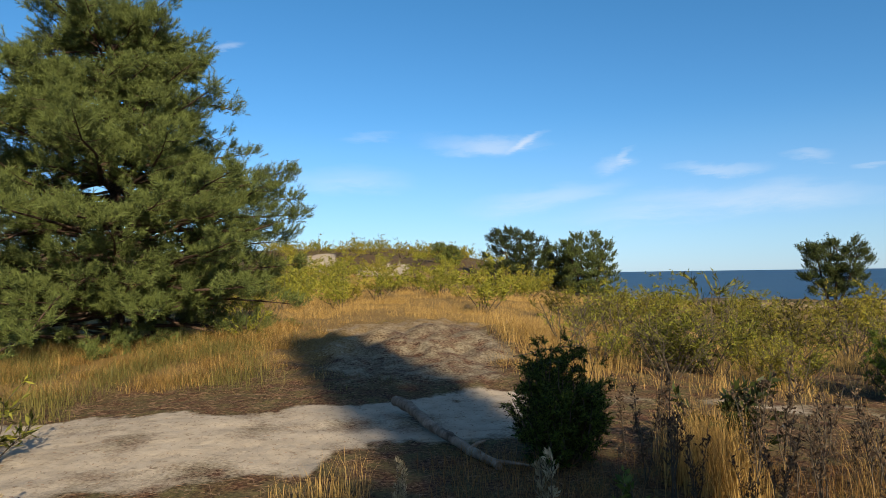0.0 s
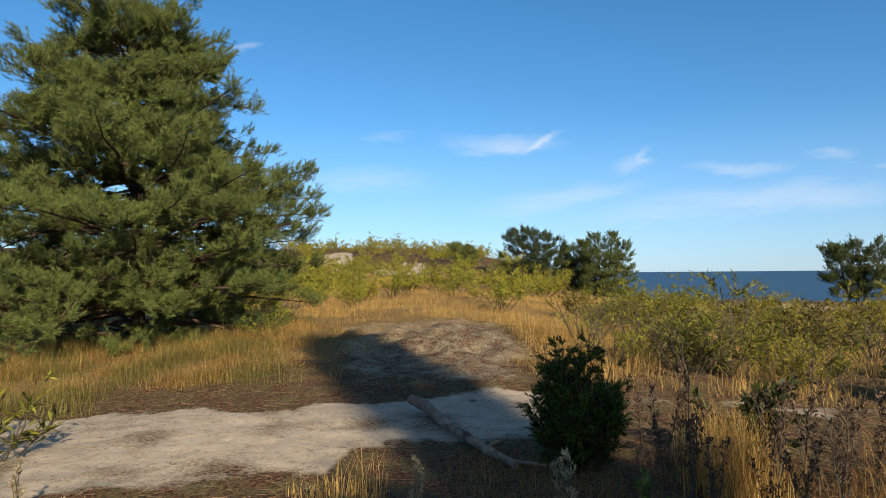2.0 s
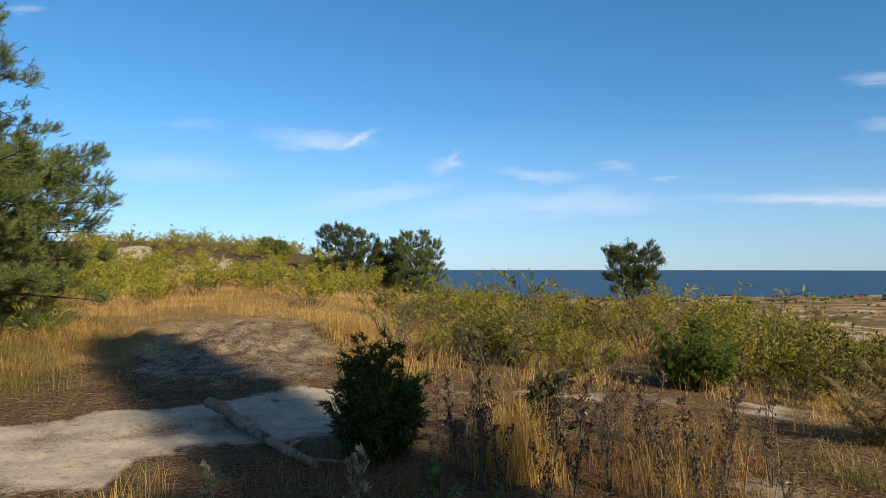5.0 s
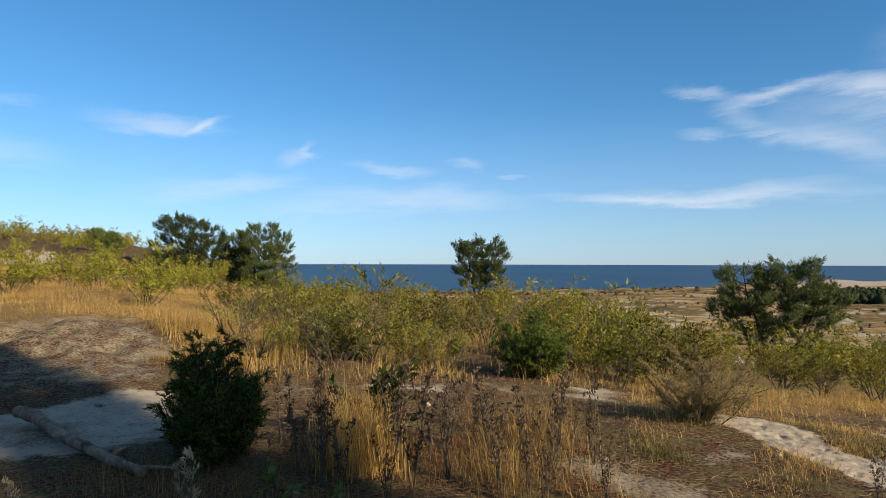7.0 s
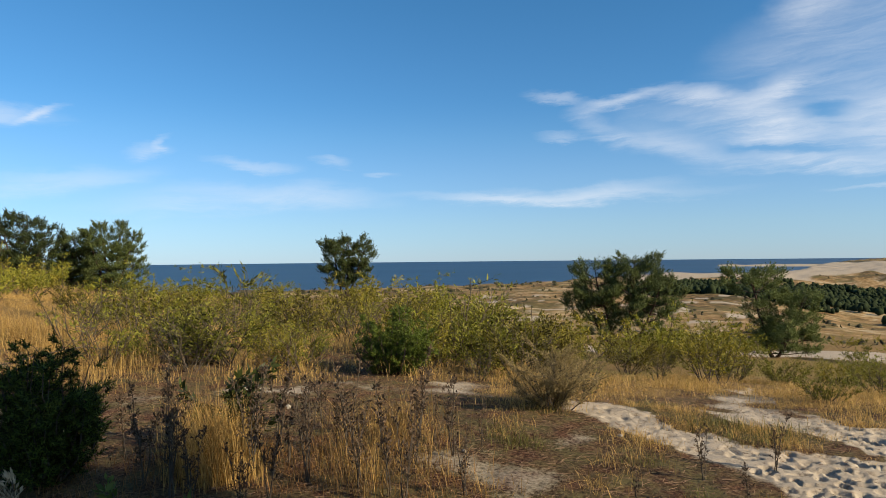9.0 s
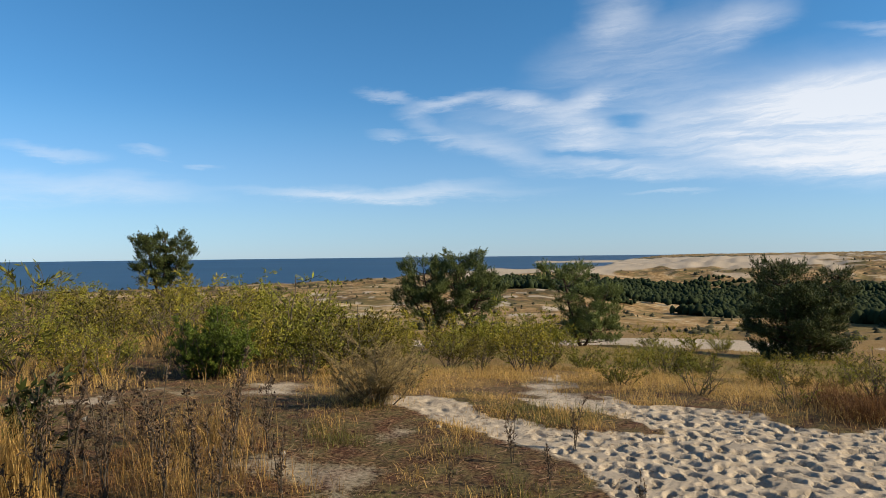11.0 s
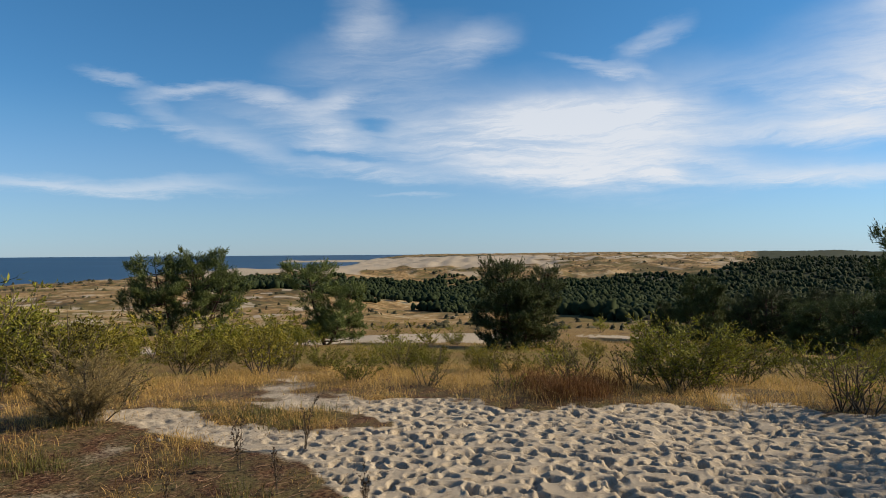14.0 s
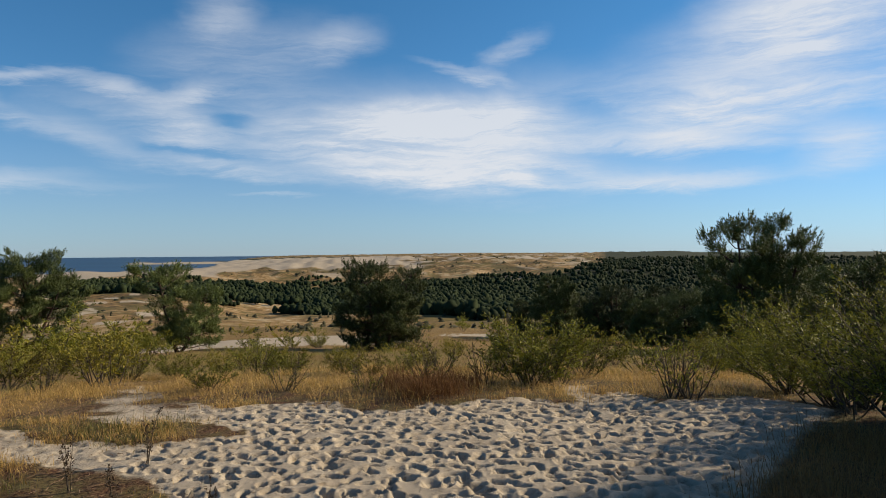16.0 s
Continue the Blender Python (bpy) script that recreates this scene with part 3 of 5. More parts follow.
# ---- ground and water ----
def build_ground():
    az = np.concatenate([np.arange(-42, 46, 0.32), np.arange(46, 116, 0.16), np.arange(116, 122, 0.4), np.arange(122, 318, 3.0)])
    r = np.concatenate([[0.02, 0.6, 1.4, 2.2, 2.9], np.geomspace(3.4, 9, 270), np.geomspace(9, 13, 50)[1:], np.geomspace(13, 110, 90)[1:], np.geomspace(110, 4990, 110)[1:]])
    A, Rr = np.meshgrid(np.radians(az), r)
    x, y = Rr * np.sin(A), Rr * np.cos(A)
    z = height(x, y)
    sand, big = sand_mask(x, y)
    g = np.random.default_rng(3)
    # trodden sand: overlapping footprints with raised rims
    dent = np.zeros_like(z)
    near = (Rr > 3) & (Rr < 12.5)
    nx, ny, nd = x[near], y[near], dent[near]

    def tread(gap, az_range, r_range, long, wide, depth):
        """Footprints about every crossing of a loose lattice."""
        lim = r_range[1]
        for cx in np.arange(-lim, lim, gap):
            for cy in np.arange(-lim, lim, gap):
                px, py = cx + g.normal(0, 0.33 * gap), cy + g.normal(0, 0.33 * gap)
                d, a = math.hypot(px, py), math.degrees(math.atan2(px, py))
                if not (r_range[0] < d < lim and az_range[0] < a < az_range[1]):
                    continue
                sel = np.flatnonzero((np.abs(nx - px) < 0.3) & (np.abs(ny - py) < 0.3))
                turn = g.normal(1.5, 0.6)
                ux, uy = nx[sel] - px, ny[sel] - py
                lx, ly = ux * math.cos(turn) + uy * math.sin(turn), uy * math.cos(turn) - ux * math.sin(turn)
                q = np.sqrt((lx / g.uniform(*long)) ** 2 + (ly / g.uniform(*wide)) ** 2)
                deep = g.uniform(*depth) * (1.0 if a < 40 else float(0.3 + 0.7 * smooth(56, 70, a + 3 * (6 - d))))
                pit = -deep * np.exp(-(q**4.5) * 0.7) * (1 + 0.25 * lx / 0.12) + 0.16 * deep * np.exp(-((q - 1.4) ** 2) * 9)
                nd[sel] = np.where(pit < 0, np.minimum(nd[sel], pit), np.maximum(nd[sel], np.minimum(nd[sel] + pit, 0.022)))

    tread(0.135, (46, 122), (3.2, 11.5), (0.045, 0.08), (0.024, 0.042), (0.028, 0.075))
    tread(0.3, (46, 122), (3.2, 11.5), (0.03, 0.06), (0.025, 0.045), (0.01, 0.035))
    tread(0.3, (-42, 12), (5, 9.5), (0.06, 0.13), (0.04, 0.07), (0.003, 0.01))
    dent[near] = nd
    trod = np.where(np.degrees(A) > 40, np.clip(sand * 1.6 - 0.5, 0, 1), sand)
    z = z + dent * trod * smooth(13, 12, Rr) + 0.006 * ripple(x, y, 0.5, 41) * smooth(30, 12, Rr) + 0.006 * ripple(x, y, 1.1, 42) * smooth(30, 12, Rr)
    n, k = len(az), len(r)
    v = np.stack([x, y, z], -1).reshape(-1, 3)
    i = np.arange(k - 1)[:, None] * n + np.arange(n)[None]
    j = np.arange(k - 1)[:, None] * n + (np.arange(n)[None] + 1) % n
    f = np.stack([i, i + n, j + n, j], -1).reshape(-1, 4)
    me = shade(raw_mesh("ground", v, [f], GROUND))
    deg = np.degrees(A)
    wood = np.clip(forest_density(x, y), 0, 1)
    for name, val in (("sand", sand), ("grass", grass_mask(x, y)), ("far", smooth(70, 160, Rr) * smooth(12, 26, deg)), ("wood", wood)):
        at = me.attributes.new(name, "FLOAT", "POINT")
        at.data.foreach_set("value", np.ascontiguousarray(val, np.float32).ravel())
    tagged(new("ground", me), "sandy dune ground with trodden sand, litter and dry grass", "ground", kind="structure")


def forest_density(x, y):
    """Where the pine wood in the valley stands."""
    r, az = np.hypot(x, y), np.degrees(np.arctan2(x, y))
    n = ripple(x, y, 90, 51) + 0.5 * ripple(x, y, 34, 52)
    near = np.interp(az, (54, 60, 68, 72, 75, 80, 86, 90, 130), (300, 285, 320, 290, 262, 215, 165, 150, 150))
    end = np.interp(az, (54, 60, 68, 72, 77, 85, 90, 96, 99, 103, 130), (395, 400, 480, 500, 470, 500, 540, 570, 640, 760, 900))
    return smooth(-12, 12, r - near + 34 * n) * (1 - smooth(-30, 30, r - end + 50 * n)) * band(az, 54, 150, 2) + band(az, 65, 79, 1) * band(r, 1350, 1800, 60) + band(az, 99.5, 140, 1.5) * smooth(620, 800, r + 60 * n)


build_ground()


def build_water():
    """The lagoon: one sheet from the near shore to the horizon, cut off where the land lies behind it."""
    v, f, n = [], [], 0
    for lo, hi, start in ((-75, 61, 380), (61, 68, 640), (68, 79, 900)):
        az, r = np.radians(np.linspace(lo, hi, 69)), np.geomspace(start, 4985, 12)
        A, Rr = np.meshgrid(az, r)
        v.append(np.stack([Rr * np.sin(A), Rr * np.cos(A), np.full_like(A, WATER)], -1).reshape(-1, 3))
        i = n + np.arange(11)[:, None] * 69 + np.arange(68)[None]
        f.append(np.stack([i, i + 69, i + 70, i + 1], -1).reshape(-1, 4))
        n += len(v[-1])
    me = raw_mesh("water", np.concatenate(v), [np.concatenate(f)], SEA)
    tagged(new("water", me), "calm dark blue lagoon reaching the horizon", "water", kind="structure")


build_water()


# ---- pines ----
def pine(name, leaders, seed, label, low=0.05, tuft=0.28, needles=20, gap=0.42, per=(4, 7), fill=1.0, rise=(-0.05, 0.4), far=True, start=0.3, shoots=4, extra=(), lift=0.6, sweep=0.35):
    """A Scots pine: leaders, each with whorls of limbs out to its outline; limbs fork into flat sprays that end in clumps of bristling shoots.

    leaders: (east, north, height, outline) each; outline: (share of the height, half width) from the foot up."""
    g = np.random.default_rng(seed)
    root = new(name)
    root.empty_display_size = 0.3
    place, axis = [], []
    branchwork = Wood(4)
    for lead, (dx, dy, h, outline) in enumerate(leaders):
        k = 14
        s = np.linspace(0, 1, k)
        path = np.stack([dx * s**0.7 + np.cumsum(g.normal(0, 0.008 * h, k)) * s, dy * s**0.7 + np.cumsum(g.normal(0, 0.008 * h, k)) * s, s * h - 0.1], -1)
        part("trunk", Wood(8).tube(path, 0.018 * h + 0.03, 0.012, 0.8).mesh("trunk", BARK), root)
        levels, halves = zip(*outline)
        z = low * h
        while z < 0.985 * h:
            u = z / h
            half = float(np.interp(u, levels, halves))
            count = int(g.integers(*per))
            first = g.uniform(0, math.tau)
            wanted = [(first + math.tau * (b + g.uniform(-0.35, 0.35)) / count, half * (0.45 + 0.7 * g.uniform(0, 1) ** 0.7), 0.0) for b in range(count)]
            wanted += [(a, r, 0.2) for up, a, r in extra if lead == 0 and abs(up - z) < gap * 0.45]
            for az, reach, steep in wanted:
                reach = max(reach, 0.12)
                base = np.array([np.interp(z, path[:, 2], path[:, i]) for i in range(3)])
                base[2] = z + g.uniform(-0.1, 0.1)
                t = np.linspace(0, 1, 6)
                up = steep or g.uniform(*rise) + sweep * u
                limb = base + np.stack([np.cos(az) * reach * t, np.sin(az) * reach * t, reach * (up * t**1.5 - 0.1 * t * (1 - u))], -1)
                limb[1:] += np.cumsum(g.normal(0, 0.022 * reach, (5, 3)), 0)
                w = branchwork if far else Wood(5)
                w.tube(limb, 0.012 + 0.012 * reach, 0.006)
                m = max(2, int(reach * 3.0 * fill))
                ends = [(limb[-1], np.array([math.cos(az), math.sin(az), 0.45]))]
                for b in range(m):
                    q = start + (1.0 - start) * (b + g.uniform(0, 0.9)) / m
                    p = np.array([np.interp(q, t, limb[:, i]) for i in range(3)])
                    turn = az + (1 if b % 2 else -1) * g.uniform(0.35, 1.05)
                    way = unit(np.array([math.cos(turn), math.sin(turn), g.uniform(-0.05, 0.45)]))
                    l2 = (0.2 + 0.32 * (1 - q) * reach) * g.uniform(0.7, 1.25)
                    if not far or l2 > 0.5:
                        w.tube([p, p + way * l2 * 0.5 + [0, 0, -0.02], p + way * l2], 0.008, 0.004)
                    ends.append((p + way * l2, way))
                    if l2 > 0.45:
                        ends.append((p + way * l2 * 0.6, way))
                for p, way in ends:
                    for _ in range(shoots):
                        place.append(p - way * g.uniform(0, 0.1) + g.normal(0, 0.22 * tuft, 3))
                        axis.append(unit(way * 0.75 + np.array([0, 0, lift]) + g.normal(0, 0.42, 3)))
                if not far:
                    part("limb", w.mesh("limb", BARK), root)
            z += gap * g.uniform(0.75, 1.25) * (1.0 - 0.35 * u)
        for _ in range(4):
            place.append(path[-1] + g.normal(0, 0.05, 3) - [0, 0, g.uniform(0, 0.3)])
            axis.append(unit(np.array([g.normal(0, 0.2), g.normal(0, 0.2), 1.0])))
    if far:
        tagged(part("branchwork", branchwork.mesh("branchwork", BARK), root), kind="stuff")
    place, axis = np.array(place), unit(np.array(axis))
    size = tuft * g.uniform(0.7, 1.3, len(place))
    part("crown", tuft_mesh("crown", place, axis, size, g, NEEDLE, needles, 0.36 if not far else 0.38, 0.05 if not far else 0.1), root)
    return tagged(root, label, "pine tree")


def stand(ob, az, r, turn=0.0, size=1.0, sink=0.05):
    """Sets a thing on the ground at a bearing and distance."""
    x, y = bearing(az, r)
    ob.matrix_basis = pose(x, y, ground_at(x, y) - sink, 0, 0, turn) @ Matrix.Diagonal((size, size, size, 1))
    return ob


def place_copy(ob, az, r, turn=0.0, size=1.0, sink=0.05):
    x, y = bearing(az, r)
    keep = ob.scale.copy()
    ob.scale = (1, 1, 1)
    c = copy_thing(ob, pose(x, y, ground_at(x, y) - sink, 0, 0, turn) @ Matrix.Diagonal((size, size, size, 1)))
    ob.scale = keep
    return c

# ---- the pines that can be told apart ----
BROAD = ((0.0, 3.0), (0.1, 3.8), (0.25, 4.1), (0.4, 4.1), (0.55, 3.5), (0.62, 2.7), (0.76, 2.3), (0.88, 1.8), (0.95, 0.8), (1.0, 0.15))
big = pine("pine_tree", ((0, 0, 7.95, BROAD),), 21, "broad bushy Scots pine, green to the ground, sunlit", low=0.02, tuft=0.25, needles=26, gap=0.25, per=(7, 10), fill=1.1, far=False, shoots=9, start=0.28, rise=(-0.3, 0.4), sweep=0.08, extra=((1.9, radians(-30), 3.8), (2.4, radians(-42), 4.1), (2.9, radians(-35), 4.1), (3.4, radians(-38), 3.9)))
stand(big, -26.6, 17.0, 40)
FULL = ((0.0, 0.8), (0.15, 1.0), (0.4, 0.95), (0.62, 0.7), (0.85, 0.4), (1.0, 0.08))


def wider(outline, half):
    return tuple((u, max(0.12, v * (half - 0.3))) for u, v in outline)


# two broad trees with many tips, standing together behind the willows
FLAT = ((0.0, 0.6), (0.3, 0.95), (0.6, 1.0), (0.8, 0.85), (0.93, 0.6), (1.0, 0.15))
crowd = pine("pine_tree", ((-1.3, 0, 4.3, wider(FLAT, 2.1)), (0.3, 0.4, 4.4, wider(FLAT, 2.1)), (1.7, -0.3, 3.8, wider(FLAT, 1.7))), 31, "dense flat-topped Scots pine above yellowing willows", tuft=0.4, needles=11, gap=0.66, per=(4, 6), fill=1.5, shoots=6, start=0.5, lift=1.1)
stand(crowd, 5.5, 58, -5)
peaked = pine("pine_tree", ((-1.0, 0, 5.1, wider(FULL, 2.0)), (0.2, 0.3, 5.2, wider(FULL, 2.1)), (1.3, 0.2, 4.6, wider(FULL, 1.8)), (-1.9, -0.4, 4.7, wider(FULL, 1.4))), 33, "Scots pine with several pointed tips above yellowing willows", tuft=0.4, needles=11, gap=0.66, per=(4, 6), fill=1.5, shoots=6, start=0.5, lift=1.1)
stand(peaked, 11.6, 58, -12)
twin = pine("pine_tree", ((-0.9, 0, 5.1, wider(FULL, 2.6)), (1.9, 0.2, 4.7, wider(FULL, 1.9)), (0.3, -0.8, 3.6, wider(FULL, 2.7))), 35, "two-topped bushy Scots pine, green to the ground", tuft=0.36, needles=11, gap=0.55, per=(5, 7), fill=1.6, shoots=6, start=0.5, lift=0.95)
stand(twin, 80.4, 39, -80)
UMBRELLA = ((0.0, 0.2), (0.3, 0.35), (0.42, 0.85), (0.6, 1.0), (0.8, 0.9), (0.93, 0.6), (1.0, 0.15))
spreading = pine("pine_tree", ((-1.9, 0, 6.1, wider(UMBRELLA, 2.4)), (0.9, 0.3, 6.6, wider(UMBRELLA, 2.7)), (2.7, -0.3, 5.2, wider(UMBRELLA, 2.2)), (-2.9, -0.4, 4.2, wider(UMBRELLA, 1.9))), 32, "spreading many-topped dark Scots pine on the dune slope", low=0.34, tuft=0.4, needles=11, gap=0.7, per=(4, 6), fill=1.7, shoots=6, start=0.5, lift=0.9)
stand(spreading, 53.0, 48, -53)
lone = pine("pine_tree", ((-1.2, 0, 4.9, wider(FLAT, 2.0)), (0.6, 0.2, 5.25, wider(UMBRELLA, 2.3)), (1.8, 0, 4.5, wider(FLAT, 1.7))), 34, "round-crowned Scots pine standing against the lagoon", low=0.24, tuft=0.44, needles=11, gap=0.72, per=(4, 6), fill=1.6, shoots=6, start=0.5, lift=1.0)
stand(lone, 29.5, 62, -29)
leaning = pine("pine_tree", ((-1.0, 0, 4.7, ((0.0, 0.2), (0.4, 0.4), (0.52, 1.1), (0.75, 1.5), (0.9, 1.1), (1.0, 0.2))), (1.5, 0.2, 3.4, ((0.0, 0.5), (0.2, 1.0), (0.5, 1.5), (0.8, 1.1), (1.0, 0.3))), (0.9, -0.5, 2.0, wider(FULL, 2.2))), 37, "open-crowned Scots pine with a crooked trunk", low=0.14, tuft=0.36, needles=11, gap=0.55, per=(4, 6), fill=1.8, shoots=6, start=0.5, lift=0.8)
stand(leaning, 64.2, 40, -64)
CANDLES = ((0.0, 0.7), (0.2, 1.1), (0.45, 1.15), (0.6, 0.85), (0.75, 1.0), (0.88, 0.85), (0.96, 0.4), (1.0, 0.1))
dark_one = pine("pine_tree", ((-0.9, 0, 5.3, wider(CANDLES, 1.7)), (0.7, 0, 5.4, wider(CANDLES, 1.6)), (1.7, 0.2, 4.8, wider(CANDLES, 1.2)), (-0.2, -0.4, 3.8, wider(FULL, 2.6))), 38, "dark Scots pine with upright candle-like tips", tuft=0.36, needles=12, gap=0.62, per=(4, 6), fill=1.4, shoots=6, start=0.5, rise=(0.1, 0.6), lift=1.6)
stand(dark_one, 110.8, 30, -110)
for ob, az, r, turn, size in (
    (peaked, 95.3, 62, 30, 1.06), (crowd, 100.0, 58, 130, 0.98), (peaked, 104.0, 58, 60, 0.9), (crowd, 107.2, 46, 230, 0.8), (twin, 0.1, 66, 80, 0.36), (crowd, -0.9, 66, 20, 0.42),
    (twin, 113.6, 40, 300, 0.8), (crowd, 117, 34, 140, 0.9), (twin, 103.2, 44, 40, 0.62), (crowd, 106.2, 38, 310, 0.66), (peaked, 92.6, 66, 10, 0.7), (twin, 8.6, 61, 100, 0.8),
    (twin, 97.8, 66, 200, 0.8), (peaked, 101.8, 68, 90, 0.85), (twin, 110.0, 36, 20, 0.7), (crowd, 121, 30, 60, 0.95),
):
    place_copy(ob, az, r, turn, size)
# unseen pines added behind the camera, shaped to throw shade over the foreground
SLIM = ((0.0, 0.3), (0.1, 1.2), (0.3, 1.2), (0.5, 0.7), (0.63, 0.5), (0.77, 0.62), (0.9, 0.5), (1.0, 0.1))
shady = pine("pine_tree", ((0, 0, 13.3, SLIM),), 44, "unseen tall Scots pine, added to shade the sandy track", low=0.1, tuft=0.5, needles=10, gap=0.42, per=(6, 9), fill=1.3, shoots=5)
stand(shady, 143.9, 12.92)
place_copy(twin, 142.7, 12.06, 30, 0.8)
bare_stem = pine("pine_tree", ((0, 0, 7.0, ((0.0, 0.3), (0.72, 0.5), (0.8, 0.95), (0.93, 0.9), (1.0, 0.3))),), 45, "unseen high-crowned Scots pine on a bare stem, added to shade the foreground", low=0.72, tuft=0.5, needles=10, gap=0.28, per=(7, 10), fill=1.6, shoots=5)
stand(bare_stem, 143.1, 10.3)


# ---- shrubs ----
def shrub(name, tall, wide, seed, stems, leaves, length, mat, label, category="shrub", width=0.28, up=0.5, twigs=6):
    """A bush of many bowed stems from one stool, with side twigs and leaves along them."""
    g = np.random.default_rng(seed)
    root = new(name)
    root.empty_display_size = 0.2
    pl, wy = [], []
    twig_wood = Wood(3)
    for _ in range(stems):
        az = g.uniform(0, math.tau)
        out, h = wide * 0.5 * math.sqrt(g.uniform(0.02, 1.0)), tall * g.uniform(0.6, 1.05)
        h *= 1 - 0.35 * (out / (wide * 0.5)) ** 2
        t = np.linspace(0, 1, 6)
        x0, y0 = g.normal(0, wide * 0.05, 2)
        path = np.stack([x0 + math.cos(az) * out * t**0.8, y0 + math.sin(az) * out * t**0.8, h * t ** (0.85 + up * 0.3) - 0.05], -1)
        path[1:] += np.cumsum(g.normal(0, 0.03 * tall, (5, 3)), 0) * 0.6
        w = Wood(4).tube(path, 0.003 + 0.008 * tall, 0.0025)
        for _ in range(twigs):
            q = g.uniform(0.3, 1.0)
            p = np.array([np.interp(q, t, path[:, i]) for i in range(3)])
            a2 = az + g.normal(0, 1.1)
            way = unit(np.array([math.cos(a2), math.sin(a2), g.uniform(0.2, 1.3)]))
            l2 = tall * g.uniform(0.12, 0.32)
            twig_wood.tube([p, p + way * l2 + [0, 0, -0.03 * l2]], 0.004, 0.002)
            k = leaves
            s = g.uniform(0.05, 1.05, k)[:, None]
            pl.append(p + way * l2 * s + g.normal(0, 0.012 * tall, (k, 3)))
            wy.append(unit(way + g.normal(0, 0.65, (k, 3))))
        part("stem", w.mesh("stem", TWIG), root)
    tagged(part("twigwork", twig_wood.mesh("twigwork", TWIG), root), kind="stuff")
    if leaves:
        pl, wy = np.concatenate(pl), np.concatenate(wy)
        part("foliage", leaf_mesh("foliage", pl, wy, length * g.uniform(0.6, 1.3, len(pl)), g, mat, width), root)
    return tagged(root, label, category)


WL = "olive green willow shrub with yellowing narrow leaves"
willows = [shrub("willow_shrub", 1.5, 2.0, 50 + i, 13 + i, 16, 0.088, WILLOW if i < 2 else YELLOWING, WL, twigs=11) for i in range(4)]
thin = [shrub("willow_shrub", 1.5, 2.1, 54 + i, 8, 18, 0.11, WILLOW if i < 1 else YELLOWING, "distant olive willow shrub on the dune", twigs=8) for i in range(2)]
stand(thin[0], 70, 46, 80, 1.1)
stand(thin[1], 57, 42, 10, 1.3)
spots = ((97.5, 11.6, 0.6), (40.5, 13.0, 1.05), (46.5, 15, 0.9), (53, 16, 0.7))
for ob, (az, r, size) in zip(willows, spots):
    stand(ob, az, r, 30, size)
g = np.random.default_rng(77)
used = [(bearing(a_, r_)) for a_, r_, _ in spots]
# room for the sunlit juniper
used += [bearing(a_, r_) for a_ in (31.0, 34.0, 37.0) for r_ in (8.8, 9.4, 10.0, 10.6)]


thicket = []


def scatter(kinds, count, az_range, r_range, sizes, gap, keep=None):
    """Copies of shrubs over a stretch of the dune, not on open sand and not on one another."""
    made = 0
    for _ in range(count * 12):
        if made >= count:
            break
        az = g.uniform(*az_range)
        r = math.exp(g.uniform(math.log(r_range[0]), math.log(r_range[1])))
        x, y = bearing(az, r)
        if sand_mask(x, y)[0] > 0.25 or (keep and not keep(az, r)):
            continue
        if any((x - u) ** 2 + (y - v) ** 2 < (gap * (0.5 + r / 30)) ** 2 for u, v in used):
            continue
        used.append((x, y))
        which, turn, size = int(g.integers(len(kinds))), g.uniform(0, 360), g.uniform(*sizes)
        if kinds is thin:
            thicket.append((which, az, r, turn, size))
        else:
            place_copy(kinds[which], az, r, turn, size)
        made += 1


scatter(willows, 20, (10, 45), (10.8, 15), (0.5, 0.95), 0.7)
scatter(willows, 26, (8, 46), (14, 28), (0.45, 1.1), 0.9)
scatter(thin, 30, (-2, 50), (24, 52), (0.6, 1.5), 1.2)
scatter(willows, 14, (44, 62), (12, 30), (0.5, 0.85), 1.0)
scatter(willows, 22, (60, 92), (10, 26), (0.3, 0.5), 1.0)
scatter(willows, 12, (90, 108), (12, 34), (0.4, 0.7), 1.0)
scatter(thin, 40, (-15, 9), (30, 62), (0.9, 1.6), 0.7)
scatter(thin, 18, (-22, -9), (21, 50), (0.7, 1.2), 0.7)
scatter(thin, 36, (-16, 6), (60, 96), (1.0, 1.8), 0.6)
scatter(thin, 18, (-17, 5), (97, 106), (1.1, 1.9), 0.5)
scatter(thin, 16, (-17, 5), (86, 97), (0.8, 1.5), 0.4)
scatter(thin, 30, (36, 100), (74, 130), (0.8, 1.5), 0.8)
scatter(thin, 12, (36, 58), (36, 70), (0.8, 1.4), 0.8)
for az, r, turn, size in ( (73, 44, 40, 1.0), (59, 44, 91, 1.4)):
    place_copy(thin[turn % 2], az, r, turn, size)

dense = shrub("willow_shrub", 2.0, 2.5, 58, 26, 30, 0.06, WILLOW, "large leafy willow bush at the edge of the sand", twigs=15)
stand(dense, 117.5, 9.6, 0, 0.82)
place_copy(dense, 112.6, 10.6, 100, 0.72)
place_copy(dense, 121.2, 7.6, 50, 0.8)
place_copy(dense, 115.4, 9.0, 150, 0.62)
place_copy(dense, 108.8, 14, 220, 0.55)
for az, r, turn, size in ((58.6, 43, 20, 1.15), (60.8, 46, 140, 0.9), (46, 50, 80, 1.1), (75.2, 45, 60, 0.7)):
    place_copy(dense, az, r, turn, size)
bright = shrub("willow_shrub", 1.2, 1.5, 62, 24, 26, 0.052, WILLOW, "bright yellow-green willow bush behind the sand", twigs=14)
stand(bright, 93.2, 9.5)
bare = shrub("willow_shrub", 0.95, 1.0, 61, 10, 4, 0.06, WILLOW, "half-bare willow shrub with few leaves at the sand's edge", twigs=6)
